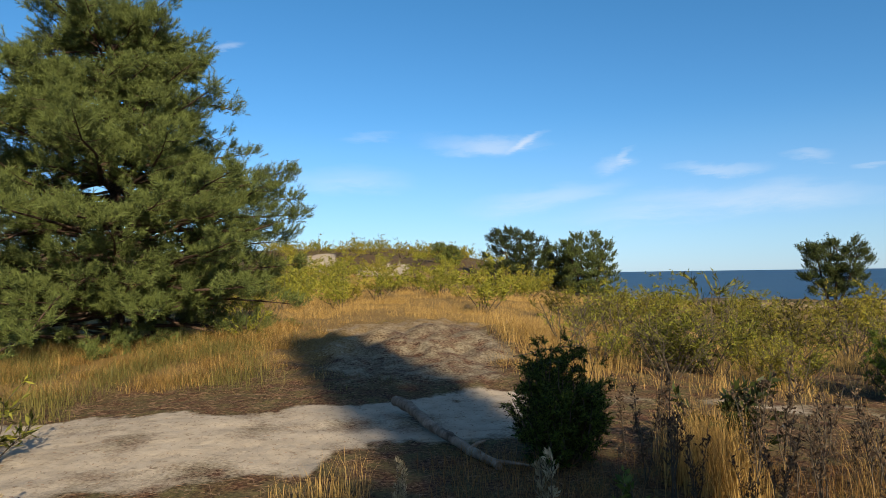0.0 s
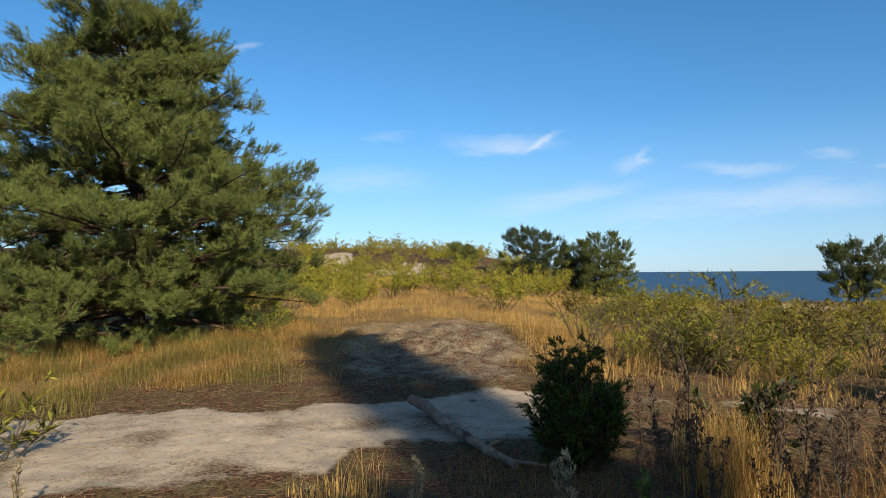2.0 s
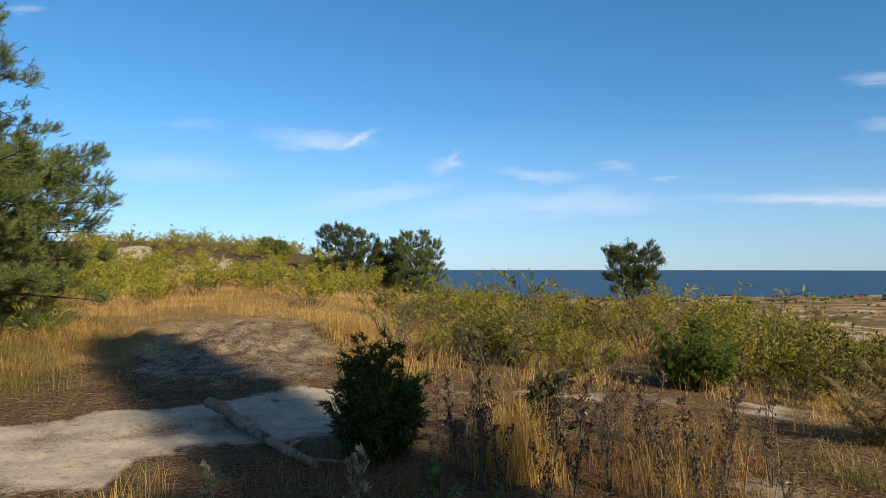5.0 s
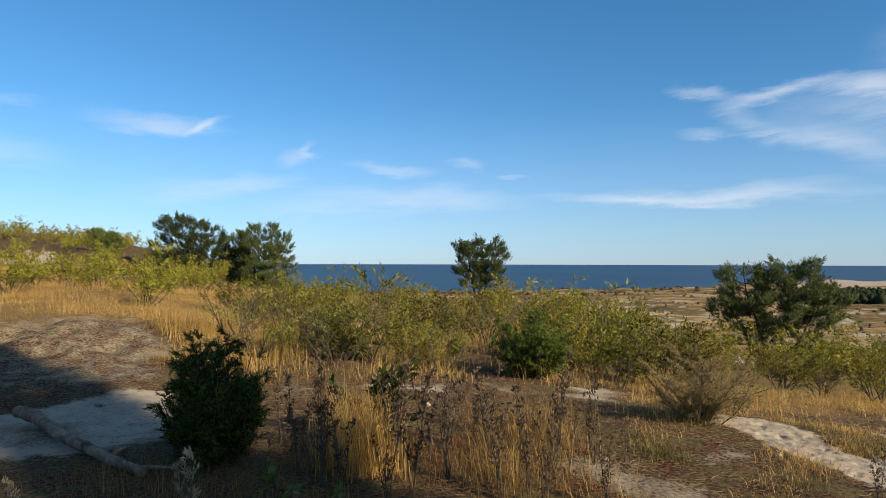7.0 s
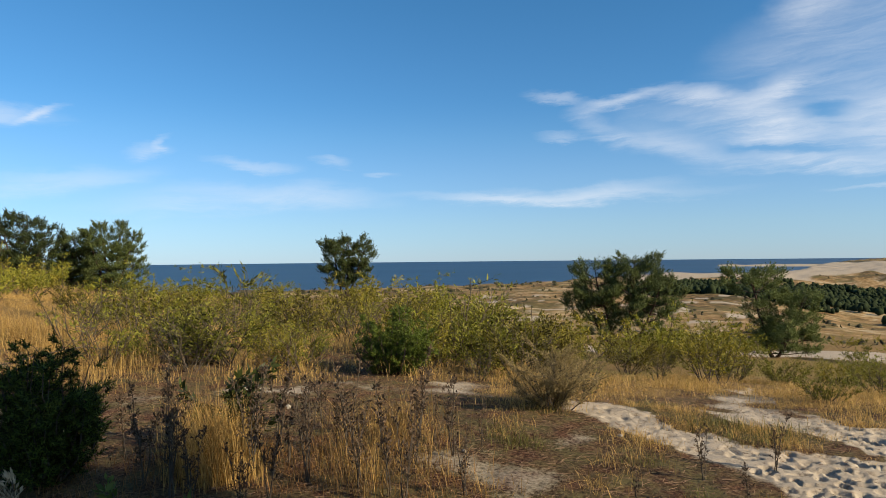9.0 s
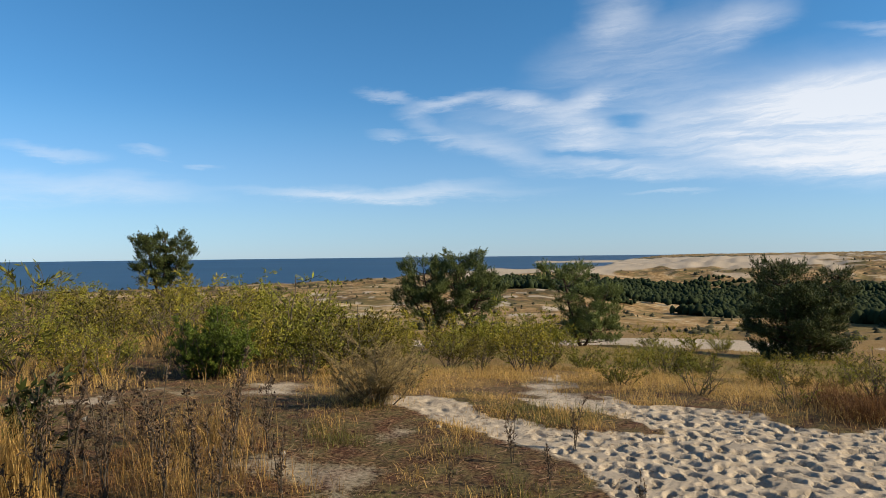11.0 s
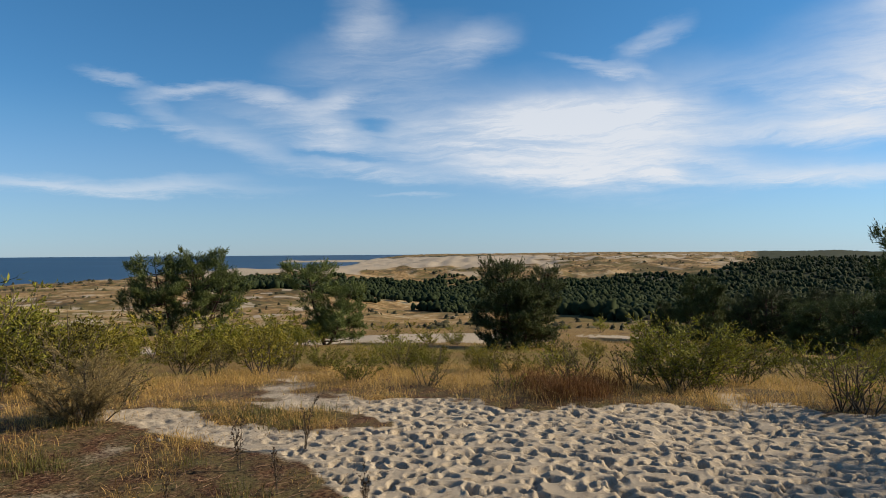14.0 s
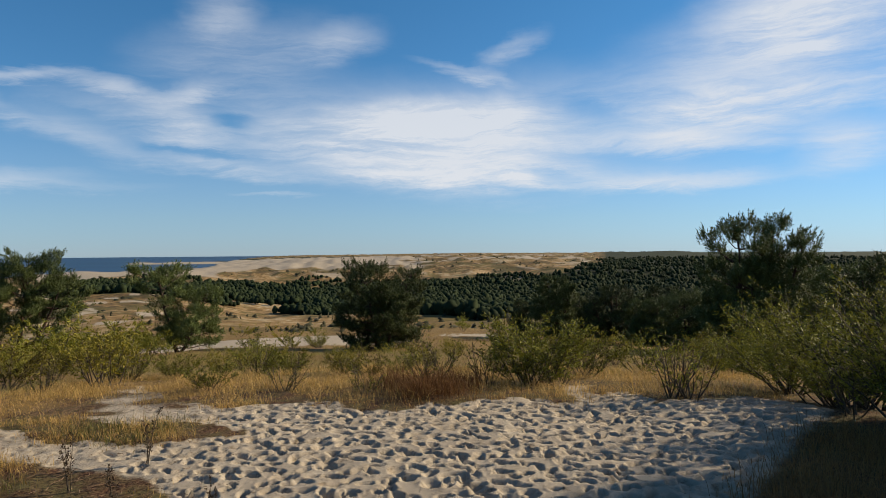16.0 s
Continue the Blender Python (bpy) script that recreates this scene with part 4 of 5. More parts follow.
stand(bare, 104.3, 8.6)
place_copy(bare, 120.6, 7.6, 30, 1.9)
place_copy(bare, 116.5, 8.0, 200, 1.0)
place_copy(bare, 39.4, 12.6, 200, 2.0)
scatter([bare], 22, (40, 108), (8.3, 16), (0.5, 0.9), 0.6)
scatter([bare], 26, (8, 46), (9.8, 20), (0.9, 1.7), 0.5)

scatter(thin, 22, (36, 64), (30, 62), (1.0, 1.9), 0.7)
scatter(thin, 10, (62, 92), (30, 52), (0.4, 0.7), 0.7)
scatter(thin, 10, (92, 110), (30, 60), (0.6, 1.1), 0.7)


def far_thicket(kind, label):
    """The willows of the farther slopes, too many to count, grown together into one mass."""
    sets = ([], [])
    for which, az, r, turn, size in thicket:
        if which != kind:
            continue
        x, y = bearing(az, r)
        ca, sa = math.cos(radians(turn)), math.sin(radians(turn))
        turned_by = np.array([[ca, sa, 0], [-sa, ca, 0], [0, 0, 1]]) * size
        for child in thin[kind].children:
            me = child.data
            co = np.empty(len(me.vertices) * 3, np.float32)
            me.vertices.foreach_get("co", co)
            at = co.reshape(-1, 4, 3) @ turned_by + [x, y, ground_at(x, y) - 0.05] if len(me.vertices) % 4 == 0 else None
            if child.name.startswith("foliage"):
                sets[0].append(at)
            elif child.name.startswith("stem"):
                sets[1].append(at)
    leaves = np.concatenate(sets[0])
    rings = np.concatenate(sets[1]).reshape(-1, 6, 4, 3)
    first = len(leaves) * 4 + np.arange(len(rings))[:, None, None] * 24 + np.arange(5)[None, :, None] * 4
    a_, b_ = np.arange(4)[None, None], (np.arange(4)[None, None] + 1) % 4
    tubes = np.stack([first + a_, first + b_, first + b_ + 4, first + a_ + 4], -1).reshape(-1, 4)
    me = raw_mesh("willow_thicket", np.concatenate([leaves.reshape(-1, 3), rings.reshape(-1, 3)]), [np.arange(len(leaves) * 4).reshape(-1, 4), tubes], (WILLOW, YELLOWING)[kind])
    me.materials.append(TWIG)
    me.polygons.foreach_set("material_index", np.repeat([0, 1], [len(leaves), len(tubes)]).astype(np.int32))
    tagged(new("willow_thicket", me), label, "shrubs", kind="stuff")


far_thicket(0, "olive green willow thicket over the farther dunes")
far_thicket(1, "yellowing willow thicket over the farther dunes")
tender = shrub("willow_sapling", 0.95, 0.9, 67, 7, 10, 0.11, WILLOW, "slender willow sapling with long leaves beside the track", "sapling", width=0.2, twigs=6)
stand(tender, -35.2, 7.4)
place_copy(tender, -40, 8.4, 120, 1.1)
place_copy(tender, -17, 15.2, 60, 0.9)
place_copy(tender, 21.0, 30, 60, 2.9)
sapling = shrub("rowan_sapling", 0.85, 0.7, 63, 9, 16, 0.1, ROWAN, "dark leafy sapling above golden grass", "sapling", width=0.36, twigs=6)
stand(sapling, 21.2, 6.6, 0, 1.05)
tumble = shrub("dry_bush", 0.74, 1.1, 65, 26, 64, 0.034, TUMBLE, "round grey-brown bush of fine dry twigs", twigs=15, width=0.12)
stand(tumble, 47.1, 7.7, 0, 1.05)


# ---- junipers ----
def juniper(tall, wide, seed, label):
    g2 = np.random.default_rng(seed)
    root = new("juniper_bush")
    root.empty_display_size = 0.2
    pl, ax = [], []
    for _ in range(52):
        az, out = g2.uniform(0, math.tau), wide * 0.5 * math.sqrt(g2.uniform(0.0, 1.0))
        h = tall * g2.uniform(0.6, 1.0) * (1 - 0.4 * (out / wide * 2) ** 4)
        t = np.linspace(0, 1, 6)
        path = np.stack([math.cos(az) * out * t**0.5, math.sin(az) * out * t**0.5, h * t - 0.04], -1)
        path[1:] += g2.normal(0, 0.025, (5, 3))
        w = Wood(4).tube(path, 0.012, 0.003)
        for _ in range(13):
            q = g2.uniform(0.15, 1.0)
            p = np.array([np.interp(q, t, path[:, i]) for i in range(3)])
            a2 = g2.uniform(0, math.tau)
            way = unit(np.array([math.cos(a2), math.sin(a2), g2.uniform(0.0, 0.9)]))
            tip = p + way * g2.uniform(0.05, 0.13)
            for _ in range(7):
                pl.append(tip - way * g2.uniform(0, 0.06))
                ax.append(unit(way + np.array([0, 0, 0.25]) + g2.normal(0, 0.5, 3)))
        part("stem", w.mesh("stem", TWIG), root)
    pl, ax = np.array(pl), np.array(ax)
    part("foliage", tuft_mesh("foliage", pl, ax, g2.uniform(0.06, 0.11, len(pl)), g2, JUNIPER, 13, 0.36, 0.12), root)
    return tagged(root, label, "juniper")


stand(juniper(1.12, 0.84, 71, "dark dense juniper bush standing in shade"), 8.5, 6.1)
stand(juniper(1.22, 1.25, 72, "bright green juniper bush lit by the sun"), 34.0, 10.6)


# ---- log ----
def fallen_log():
    root = new("fallen_log")
    g2 = np.random.default_rng(5)
    p0, p1 = np.array([*bearing(-5.0, 8.2), 0.14]), np.array([*bearing(3.6, 5.85), 0.03])
    t = np.linspace(0, 1, 26)[:, None]
    path = p0 + (p1 - p0) * t + np.concatenate([0.035 * np.sin(t * 5.5 + 0.6), 0.03 * np.sin(t * 9.0), 0.012 * np.sin(t * 13)], 1) + g2.normal(0, 0.006, (26, 3))
    path[:, 2] += height(path[:, 0], path[:, 1])
    w = Wood(12).tube(path, 0.062, 0.036)
    w.v[0] = w.v[0] + (w.v[0] - np.repeat(path, 12, 0)) * g2.normal(0, 0.12, (len(w.v[0]), 1))
    w.tube(path[:1] + np.array([[0, 0, 0], [-0.002, 0.004, 0.0]]), 0.062, 0.001)
    w.tube(path[-1:] + np.array([[0, 0, 0], [0.002, -0.004, 0.0]]), 0.036, 0.001)
    part("trunk", w.mesh("trunk", DEADWOOD), root, "weathered grey bark")
    for i, (dx, dy, dz, l) in enumerate(((0.5, 0.2, 0.35, 0.3), (-0.6, -0.1, 0.3, 0.16), (0.7, -0.5, 0.1, 0.4))):
        q = path[(20, 12, 24)[i]]
        part("branch_stub", Wood(6).tube([q, q + np.array([dx, dy, dz]) * l * 0.5, q + np.array([dx, dy, dz * 0.6]) * l], 0.025, 0.01).mesh("branch_stub", DEADWOOD), root)
    return tagged(root, "weathered fallen log lying on the sand", "log")


fallen_log()


# ---- weeds ----
def weed(tall, seed, mat, label, name="dry_weed", leaves=90, broad=0.45, loose=0.7):
    g2 = np.random.default_rng(seed)
    root = new(name)
    for s_ in range(int(g2.integers(2, 5))):
        pl, wy = [], []
        h = tall * g2.uniform(0.7, 1.05)
        t = np.linspace(0, 1, 7)
        a2, ln = g2.uniform(0, math.tau), g2.uniform(0.03, 0.2) * h
        path = np.stack([math.cos(a2) * ln * t**1.5, math.sin(a2) * ln * t**1.5, h * t - 0.03], -1)
        path[1:, :2] += g2.normal(0, 0.008, (6, 2))
        w = Wood(4).tube(path, 0.006, 0.002)
        for _ in range(9):
            q = g2.uniform(0.35, 0.98)
            p = np.array([np.interp(q, t, path[:, i]) for i in range(3)])
            a3 = g2.uniform(0, math.tau)
            way = unit(np.array([math.cos(a3), math.sin(a3), g2.uniform(0.8, 2.0)]))
            l2 = h * g2.uniform(0.08, 0.2) * (1.3 - q)
            w.tube([p, p + way * l2], 0.003, 0.0015)
            k = leaves // 9
            pl.append(p + way * l2 * g2.uniform(0.1, 1.1, (k, 1)) + g2.normal(0, 0.008, (k, 3)))
            wy.append(unit(way + g2.normal(0, loose, (k, 3))))
        part("stem", w.mesh("stem", TWIG), root)
        pl, wy = np.concatenate(pl), np.concatenate(wy)
        tagged(part("seed_head", leaf_mesh("seed_head", pl, wy, g2.uniform(0.015, 0.04, len(pl)), g2, mat, broad), root), kind="stuff")
    return tagged(root, label, "weed", "dry weeds in the foreground")


weeds = [weed(0.85, 80 + i, DRYWEED, "dark dry weed stalks with withered seed heads") for i in range(4)]
wspots = ((15, 5.6), (17.5, 6.0), (27, 5.4), (31, 5.2))
for ob, (az, r) in zip(weeds, wspots):
    stand(ob, az, r)
for az, r, size in ((13.5, 6.4, 0.95), (24, 5.0, 0.9), (25.5, 5.9, 1.0), (29, 6.2, 0.9), (33.5, 5.0, 1.05), (35.5, 5.6, 1.0), (37, 6.3, 0.8), (39.5, 5.0, 0.75), (22, 4.8, 0.7), (18.5, 4.9, 0.8), (28, 7.0, 0.85), (12.5, 5.0, 0.6), (58, 5.6, 0.55), (61, 5.0, 0.6), (63, 6.0, 0.6), (68, 4.6, 0.45), (53, 4.9, 0.55), (16.2, 6.6, 1.0), (23, 6.3, 1.0), (30.2, 5.8, 1.1), (34.6, 4.8, 0.8), (38.6, 5.9, 0.9), (41, 6.0, 0.7), (16.8, 5.3, 1.12), (22.6, 5.6, 1.1), (24.6, 6.4, 1.15), (33, 5.9, 1.15), (35.8, 6.3, 1.1), (26.8, 5.7, 1.05)):
    place_copy(weeds[int(az) % 4], az, r, az * 37, size)
plume = weed(0.62, 91, PALE, "pale feathery seed head on a single tall stem", name="grass_stalk", leaves=230, broad=0.3, loose=0.3)
stand(plume, 7.1, 4.06, 0, 1.12)
for az, r, size in ((-4.5, 4.8, 0.75), (-30, 4.6, 0.7), (-33, 5.4, 0.8)):
    place_copy(plume, az, r, az * 17, size)
herb = shrub("green_herb", 0.42, 0.4, 93, 10, 9, 0.045, HERB, "small leafy green plant on the litter", "plant", width=0.42, twigs=6)
stand(herb, 14.4, 4.1, 0, 1.4)
place_copy(herb, 66, 4.4, 100, 0.6)


# ---- grass ----
def grass(name, label, clumps, mat, tall, spread, blades, seed, lean=0.3, width=0.005):
    """Tufts of blades about the given clump centres, as one thing too many to count."""
    g2 = np.random.default_rng(seed)
    blades = int(blades * 2.4)
    c = np.repeat(clumps, blades, 0)
    n = len(c)
    xy = c[:, :2] + g2.normal(0, spread, (n, 2))
    z = height(xy[:, 0], xy[:, 1]) - 0.02
    k = np.repeat(g2.uniform(0.35, 1.2, len(clumps)), blades)
    far = 1 + np.hypot(xy[:, 0], xy[:, 1]) / 22
    me = blade_mesh(name, np.column_stack([xy, z]), tall * k * g2.uniform(0.25, 1.15, n), g2, mat, lean, 1.0)
    co = np.empty(n * 15, np.float32)
    me.vertices.foreach_get("co", co)
    co = co.reshape(n, 5, 3)
    mid = (co[:, 0] + co[:, 1]) / 2
    for i, keep in ((0, mid), (1, mid), (2, (co[:, 2] + co[:, 3]) / 2), (3, (co[:, 2] + co[:, 3]) / 2)):
        co[:, i] = keep + (co[:, i] - keep) * (0.62 * width * far)[:, None]
    me.vertices.foreach_set("co", co.ravel())
    return tagged(new(name, me), label, "grass", kind="stuff")


def patch(count, az_range, r_range, seed, test=None):
    """Clump centres spread over a stretch of the dune, off the open sand."""
    g2 = np.random.default_rng(seed)
    az, r = g2.uniform(*az_range, count), np.sqrt(g2.uniform(r_range[0] ** 2, r_range[1] ** 2, count))
    x, y = r * np.sin(np.radians(az)), r * np.cos(np.radians(az))
    ok = sand_mask(x, y)[0] < 0.3
    if test:
        ok &= test(x, y, az, r)
    return np.stack([x, y], -1)[ok]


def patchy(scale, seed, cut=0.0):
    return lambda x, y, az, r: ripple(x, y, scale, seed) > cut


GOLD = "long golden dry grass on the dune"
grass("dry_grass", "golden dry grass at the foot of the pine", patch(560, (-44, -13), (10.6, 17), 1, patchy(2.2, 68, -0.2)), STRAW, 0.32, 0.13, 46, 1, 0.95)
grass("green_grass", "yellow-green grass tufts below the pine", patch(480, (-44, -16), (10, 15.5), 2, patchy(4, 61, -0.2)), GREENGRASS, 0.4, 0.2, 28, 2, 0.8)
grass("dry_grass", "golden grass on the slope behind the pine", patch(900, (-44, -8), (17, 60), 23), STRAW, 0.4, 0.4, 16, 23, 0.7)
grass("dry_grass", GOLD, patch(1300, (-14, 16), (19, 46), 3, patchy(6, 62, -0.2)), STRAW, 0.42, 0.35, 32, 3, 0.8, 0.004)
grass("dry_grass", "tall golden grass beside the bare hump", patch(160, (2.5, 14), (10.5, 17), 4), STRAW, 0.5, 0.22, 36, 4, 0.7)
grass("dry_grass", "pale dry grass between the willow shrubs", patch(560, (8, 48), (9.4, 22), 5, patchy(3, 74, -0.3)), STRAW, 0.38, 0.24, 28, 5, 0.7)
grass("dry_grass", "bright golden grass tuft among dark weeds", patch(24, (18.2, 21.6), (5.5, 6.3), 6), STRAW, 0.55, 0.11, 70, 6, 0.36, 0.006)
grass("dry_grass", "straw-coloured grass stalks in the foreground", patch(34, (29.5, 37), (5.0, 7.2), 7), STRAW, 0.56, 0.19, 22, 7, 0.7, 0.005)
grass("dry_grass", "thin rusty grass in the shaded litter", patch(110, (-3, 40), (4.0, 6.4), 8), RUST, 0.28, 0.12, 16, 8, 0.6, 0.005)
grass("dry_grass", "golden grass along the rim of the sand", patch(1500, (42, 112), (7.2, 14), 9, lambda x, y, az, r: (ripple(x, y, 2.4, 63) > -0.35) & ((r > 9) | (az > 68) | (az < 55))), STRAW, 0.2, 0.2, 28, 9, 0.95)
grass("dry_grass", "low golden grass on an island in the sand", patch(330, (52, 71), (6.3, 8.4), 27, patchy(1.1, 73, -0.35)), STRAW, 0.12, 0.11, 22, 27, 0.9)
grass("green_grass", "yellow-green grass on an island in the sand", patch(170, (53, 71), (6.3, 8.4), 31, patchy(1.3, 75, -0.1)), GREENGRASS, 0.13, 0.1, 22, 31, 0.9)
grass("dry_grass", "loose straw tufts at the edge of the sand", patch(120, (50, 113), (6.2, 8.6), 28, lambda x, y, az, r: sand_mask(x, y)[0] > 0.03), STRAW, 0.13, 0.07, 30, 28, 0.8)
grass("green_grass", "green and yellow grass behind the sand", patch(1300, (40, 112), (11, 34), 10), GREENGRASS, 0.25, 0.35, 20, 10, 0.9)
grass("dry_grass", "brown grass in the shade of the willow", patch(130, (107, 121), (4.9, 7.3), 11), RUST, 0.3, 0.16, 36, 11, 0.8)
grass("dry_grass", "soft rusty grass at the rim of the sand", patch(40, (81, 88), (7.9, 9.2), 24), RUST, 0.34, 0.16, 50, 24, 0.8)
grass("dry_grass", "straw tufts on the bare hump", patch(70, (-14, 6), (10, 19), 25, patchy(1.5, 72, 0.2)), STRAW, 0.24, 0.1, 26, 25, 0.8)
grass("green_grass", "tall green grass at the side of the track", patch(60, (-44, -30), (7.8, 10.5), 26), GREENGRASS, 0.5, 0.15, 26, 26, 0.6)
grass("green_grass", "sparse low grass on the litter", patch(170, (42, 66), (4.2, 7.8), 12, patchy(1.8, 64, 0.05)), GREENGRASS, 0.16, 0.09, 26, 12, 0.6, 0.006)
grass("dry_grass", "dry straw tufts on the reddish litter", patch(150, (40, 68), (4.0, 8.2), 22, patchy(1.4, 71, 0.1)), STRAW, 0.2, 0.1, 24, 22, 0.7, 0.005)
grass("green_grass", "rough grass on the crest of the dune", patch(420, (-18, 8), (84, 115), 29), GREENGRASS, 0.55, 0.8, 22, 29, 0.8)
grass("dry_grass", "thin dry grass on the bare hump", patch(330, (-14, 6), (9.2, 19), 13, patchy(2.0, 65, 0.15)), GREENGRASS, 0.14, 0.16, 20, 13, 0.9)
grass("dry_grass", "dry stems at the near edge of the track", patch(34, (-36, 0), (4.0, 5.6), 14, patchy(1.6, 66, 0.0)), STRAW, 0.32, 0.1, 20, 14, 0.5, 0.006)
grass("dry_grass", "distant golden grass slopes", patch(1500, (35, 112), (30, 75), 15, patchy(12, 67, -0.2)), STRAW, 0.36, 0.7, 10, 15, 0.8)


# ---- far wood ----
def far_wood():
    g2 = np.random.default_rng(9)
    n = 50000
    az, r = g2.uniform(53, 128, n), 140 * np.exp(g2.uniform(0, 1, n) ** 0.9 * math.log(1300 / 140))
    x, y = r * np.sin(np.radians(az)), r * np.cos(np.radians(az))
    keep = (forest_density(x, y) > g2.uniform(0.2, 0.8, n)) & (r < 1000)
    x, y, r = x[keep], y[keep], r[keep]
    n = len(x)
    z = height(x, y)
    tall = g2.uniform(2.0, 4.0, n)
    wide = g2.uniform(1.9, 4.0, n) * (0.7 + 0.12 * tall)
    arms, levels = 5, ((0.1, 0.75), (0.45, 1.0), (0.8, 0.6))
    vs = []
    for h, w in levels:
        ang = np.arange(arms) * math.tau / arms + g2.uniform(0, 0.9, (n, 1))
        rr_ = (wide * 0.5 * w)[:, None] * g2.uniform(0.6, 1.3, (n, arms))
        vs.append(np.stack([x[:, None] + rr_ * np.cos(ang), y[:, None] + rr_ * np.sin(ang), (z + tall * h)[:, None] + g2.normal(0, 0.09, (n, arms)) * tall[:, None]], -1))
    vs.append(np.stack([x + g2.normal(0, 0.15, n), y + g2.normal(0, 0.15, n), z + tall], -1)[:, None])
    vs = np.concatenate(vs, 1)
    off = (np.arange(n) * (3 * arms + 1))[:, None]
    a_, b_ = np.arange(arms)[None], (np.arange(arms)[None] + 1) % arms
    quads = [np.stack([off + k * arms + a_, off + k * arms + b_, off + (k + 1) * arms + b_, off + (k + 1) * arms + a_], -1).reshape(-1, 4) for k in (0, 1)]
    caps = np.stack([off + 2 * arms + a_, off + 2 * arms + b_, np.broadcast_to(off + 3 * arms, (n, arms))], -1).reshape(-1, 3)
    vs, fs = [vs.reshape(-1, 3)], [np.concatenate(quads), caps]
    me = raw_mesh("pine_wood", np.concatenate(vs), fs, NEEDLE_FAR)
    tagged(new("pine_wood", me), "dark green pine wood filling the valley", "forest", kind="stuff")


far_wood()


# ---- litter ----
def litter():
    """Fallen twigs, bark and dead stems strewn over the near ground."""
    g2 = np.random.default_rng(15)
    n = 42000
    az, r = g2.uniform(-42, 70, n), np.sqrt(g2.uniform(3.8**2, 13**2, n))
    x, y = r * np.sin(np.radians(az)), r * np.cos(np.radians(az))
    sand = sand_mask(x, y)[0]
    keep = g2.uniform(0, 1, n) > np.where(sand > 0.4, 0.72, 0.25)
    x, y = x[keep], y[keep]
    n = len(x)
    a_ = g2.uniform(0, math.tau, n)
    L = g2.uniform(0.008, 0.045, n) * g2.uniform(0.3, 1.5, n) * np.where(sand[keep] > 0.4, 0.4, 1.0)
    d = np.stack([np.cos(a_), np.sin(a_), g2.normal(0.03, 0.08, n)], -1) * L[:, None]
    side = np.stack([-np.sin(a_), np.cos(a_), np.zeros(n)], -1) * g2.uniform(0.001, 0.0032, n)[:, None]
    c = np.stack([x, y, height(x, y) + 0.012], -1)
    top = np.array([0, 0, 0.003])
    v = np.stack([c - d - side, c - d + side, c - d + top, c + d - side, c + d + side, c + d + top], 1).reshape(-1, 3)
    i = np.arange(n)[:, None] * 6
    me = raw_mesh("twig_litter", v, [i + [[0, 3, 5, 2]], i + [[1, 2, 5, 4]]], LITTER)
    tagged(new("twig_litter", me), "fallen twigs and dead stems strewn on sand", "litter", kind="stuff")


litter()


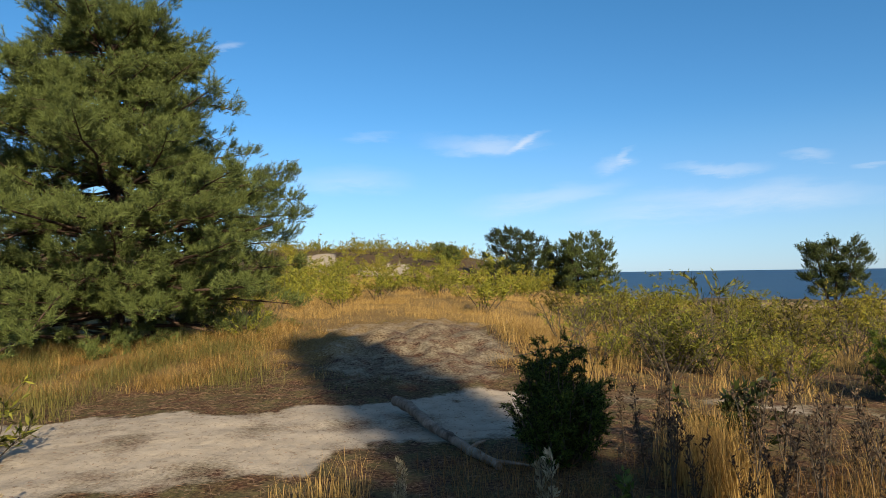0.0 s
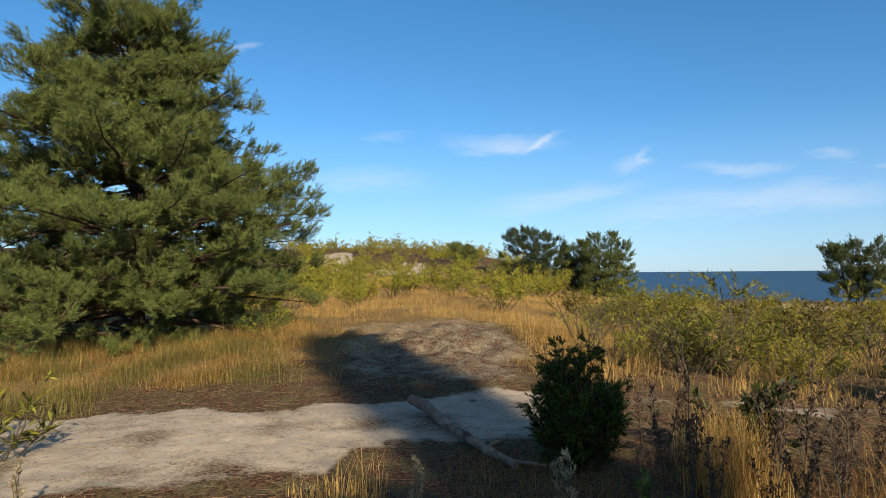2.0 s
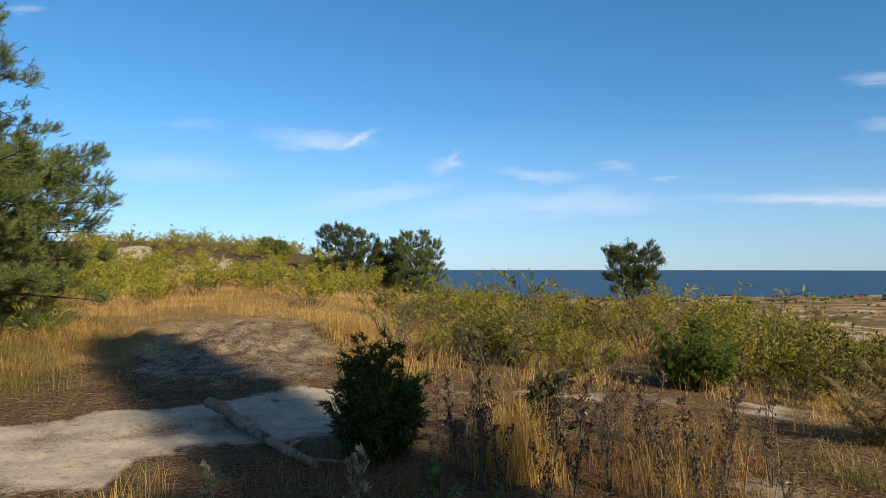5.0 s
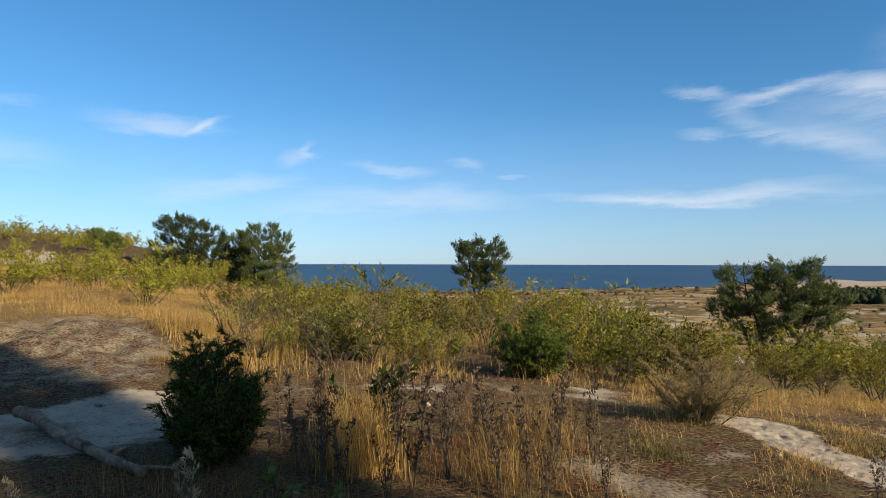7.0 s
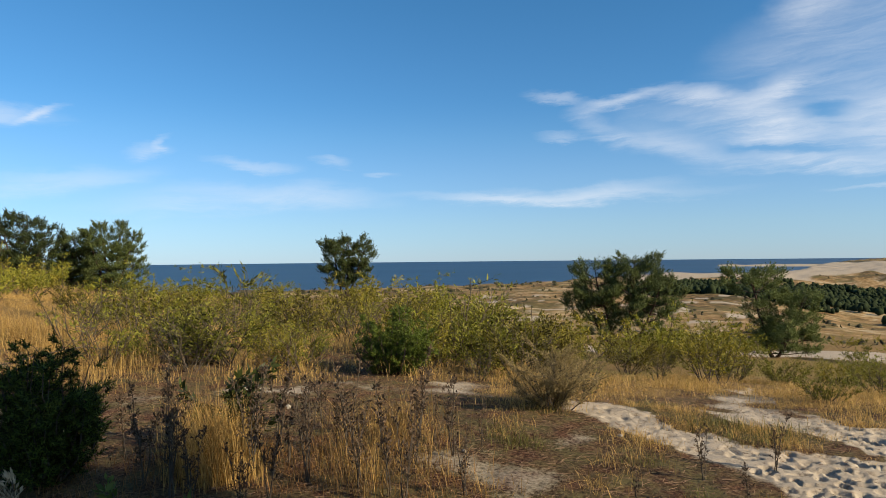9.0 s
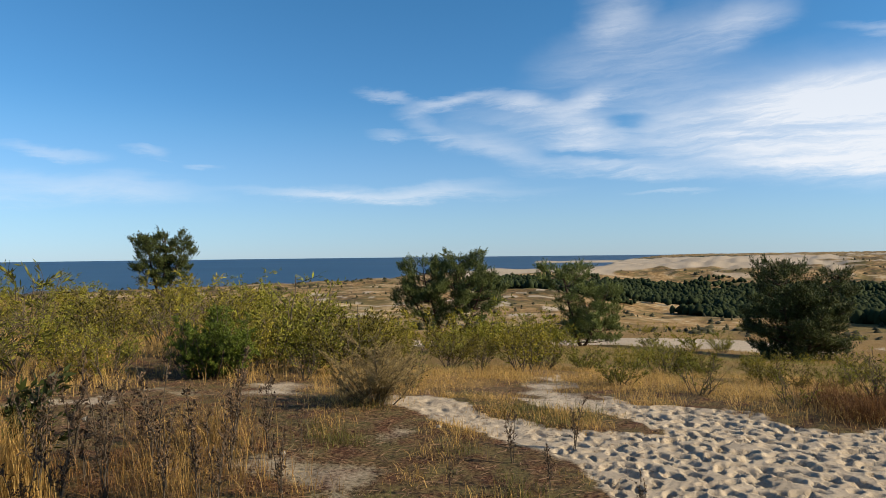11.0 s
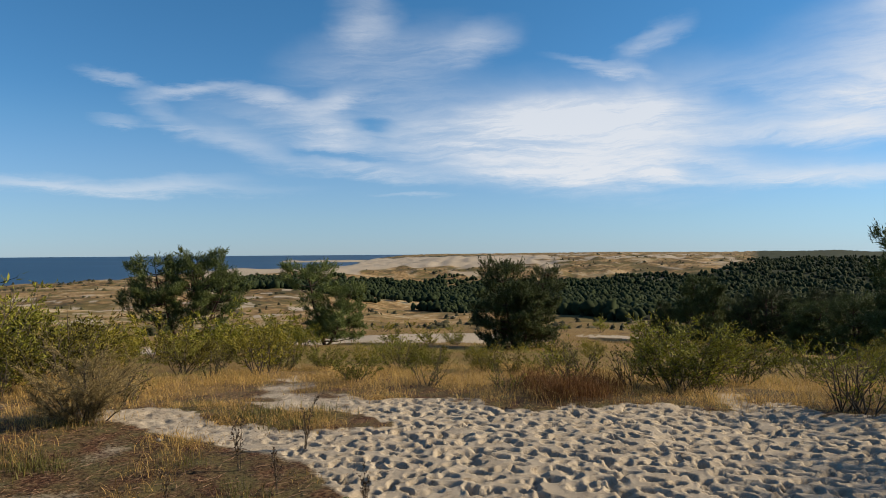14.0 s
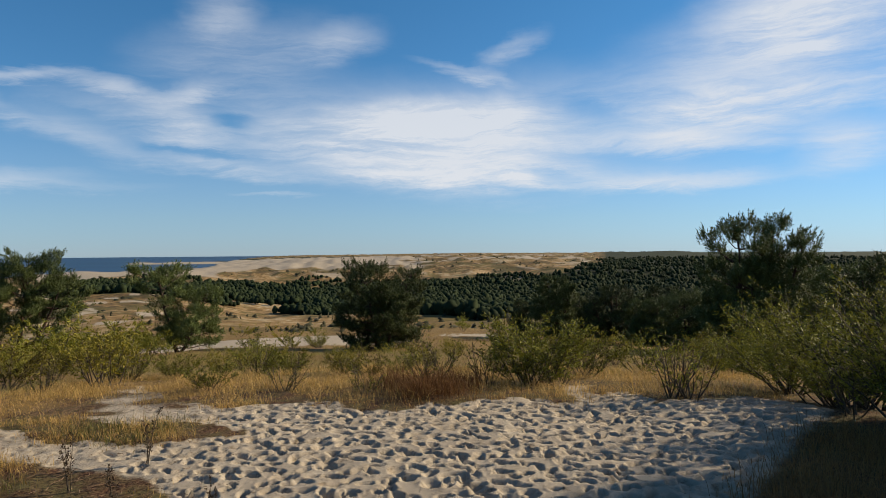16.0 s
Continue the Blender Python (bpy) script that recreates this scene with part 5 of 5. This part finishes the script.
# ---- shrubs of the far heath ----
def far_shrubs():
    g2 = np.random.default_rng(19)
    n = 15000
    az, r = g2.uniform(14, 112, n), 95 * np.exp(g2.uniform(0, 1, n) * math.log(1250 / 95))
    x, y = r * np.sin(np.radians(az)), r * np.cos(np.radians(az))
    z = height(x, y)
    keep = (z > WATER + 0.8) & (forest_density(x, y) < 0.3) & (ripple(x, y, 55, 28) + ripple(x, y, 170, 29) > g2.uniform(-0.6, 1.6, n)) & (sand_mask(x, y)[0] < 0.4) & (g2.uniform(0, 1, n) < 0.25 + 0.75 * smooth(220, 400, r))
    x, y, z, r = x[keep], y[keep], z[keep], r[keep]
    n, arms = len(x), 8
    tall, wide = g2.uniform(0.3, 1.0, n) * (1 + r / 600), g2.uniform(0.3, 1.0, n) ** 1.5 * (1 + r / 330)
    vs, fs = [], []
    for k in range(2):
        ang = np.arange(arms) * math.tau / arms + g2.uniform(0, math.tau, (n, 1))
        rr_ = (wide * (0.75, 1.0)[k])[:, None] * g2.uniform(0.5, 1.2, (n, arms))
        ring = np.stack([x[:, None] + rr_ * np.cos(ang), y[:, None] + rr_ * np.sin(ang), (z + tall * (0.45, -0.1)[k])[:, None] + g2.normal(0, 0.08, (n, arms)) * tall[:, None]], -1)
        tip = np.stack([x + g2.normal(0, 0.2, n), y + g2.normal(0, 0.2, n), z + tall * (1.0, 0.75)[k]], -1)[:, None]
        off = (np.arange(n) * (arms + 1) + k * n * (arms + 1))[:, None]
        a_, b_ = np.arange(arms)[None], (np.arange(arms)[None] + 1) % arms
        fs.append(np.stack([off + a_, off + b_, np.broadcast_to(off + arms, (n, arms))], -1).reshape(-1, 3))
        vs.append(np.concatenate([ring, tip], 1).reshape(-1, 3))
    me = raw_mesh("heath_shrubs", np.concatenate(vs), [np.concatenate(fs)], HEATH)
    tagged(new("heath_shrubs", me), "low dark shrubs scattered over distant dunes", "shrubs", kind="stuff")


far_shrubs()


# ---- small things on the ground ----
def dead_branch():
    root = new("dead_branch")
    g2 = np.random.default_rng(33)
    x, y = bearing(9.5, 11.2)
    base = np.array([x, y, ground_at(x, y) + 0.12])
    main = base + np.stack([np.linspace(-0.9, 0.9, 8), g2.normal(0, 0.07, 8), 0.2 * np.sin(np.linspace(0, 3, 8)) + g2.normal(0, 0.02, 8)], -1)
    part("main_stem", Wood(6).tube(main, 0.013, 0.004).mesh("main_stem", TWIG), root)
    for i in range(7):
        p = main[g2.integers(1, 8)]
        d = np.array([g2.uniform(-0.2, 0.5), g2.uniform(-0.3, 0.3), g2.uniform(0.05, 0.35)])
        part("twig", Wood(5).tube([p, p + d * 0.5 + [0, 0, 0.03], p + d], 0.006, 0.002).mesh("twig", TWIG), root)
    return tagged(root, "bare dead branch lying in dry grass", "branch")


def pale_stone(az, r, size):
    x, y = bearing(az, r)
    bm = bmesh.new()
    bmesh.ops.create_icosphere(bm, subdivisions=2, radius=size)
    for v in bm.verts:
        v.co *= 0.8 + 0.35 * noise.noise(v.co * (1.4 / size) + Vector((az, r, 0)))
        v.co.z *= 0.65
    me = bpy.data.meshes.new("pale_stone")
    bm.to_mesh(me)
    bm.free()
    me.materials.append(STONE)
    ob = new("pale_stone", shade(me))
    ob.location = (x, y, ground_at(x, y) + size * 0.3)
    return tagged(ob, "small pale stone lying on bare soil", "stone", "pale stones on the dune")


dead_branch()
for az, r, size in ((25.2, 7.9, 0.05), (39.5, 6.0, 0.03), (52.0, 6.6, 0.035)):
    pale_stone(az, r, size)
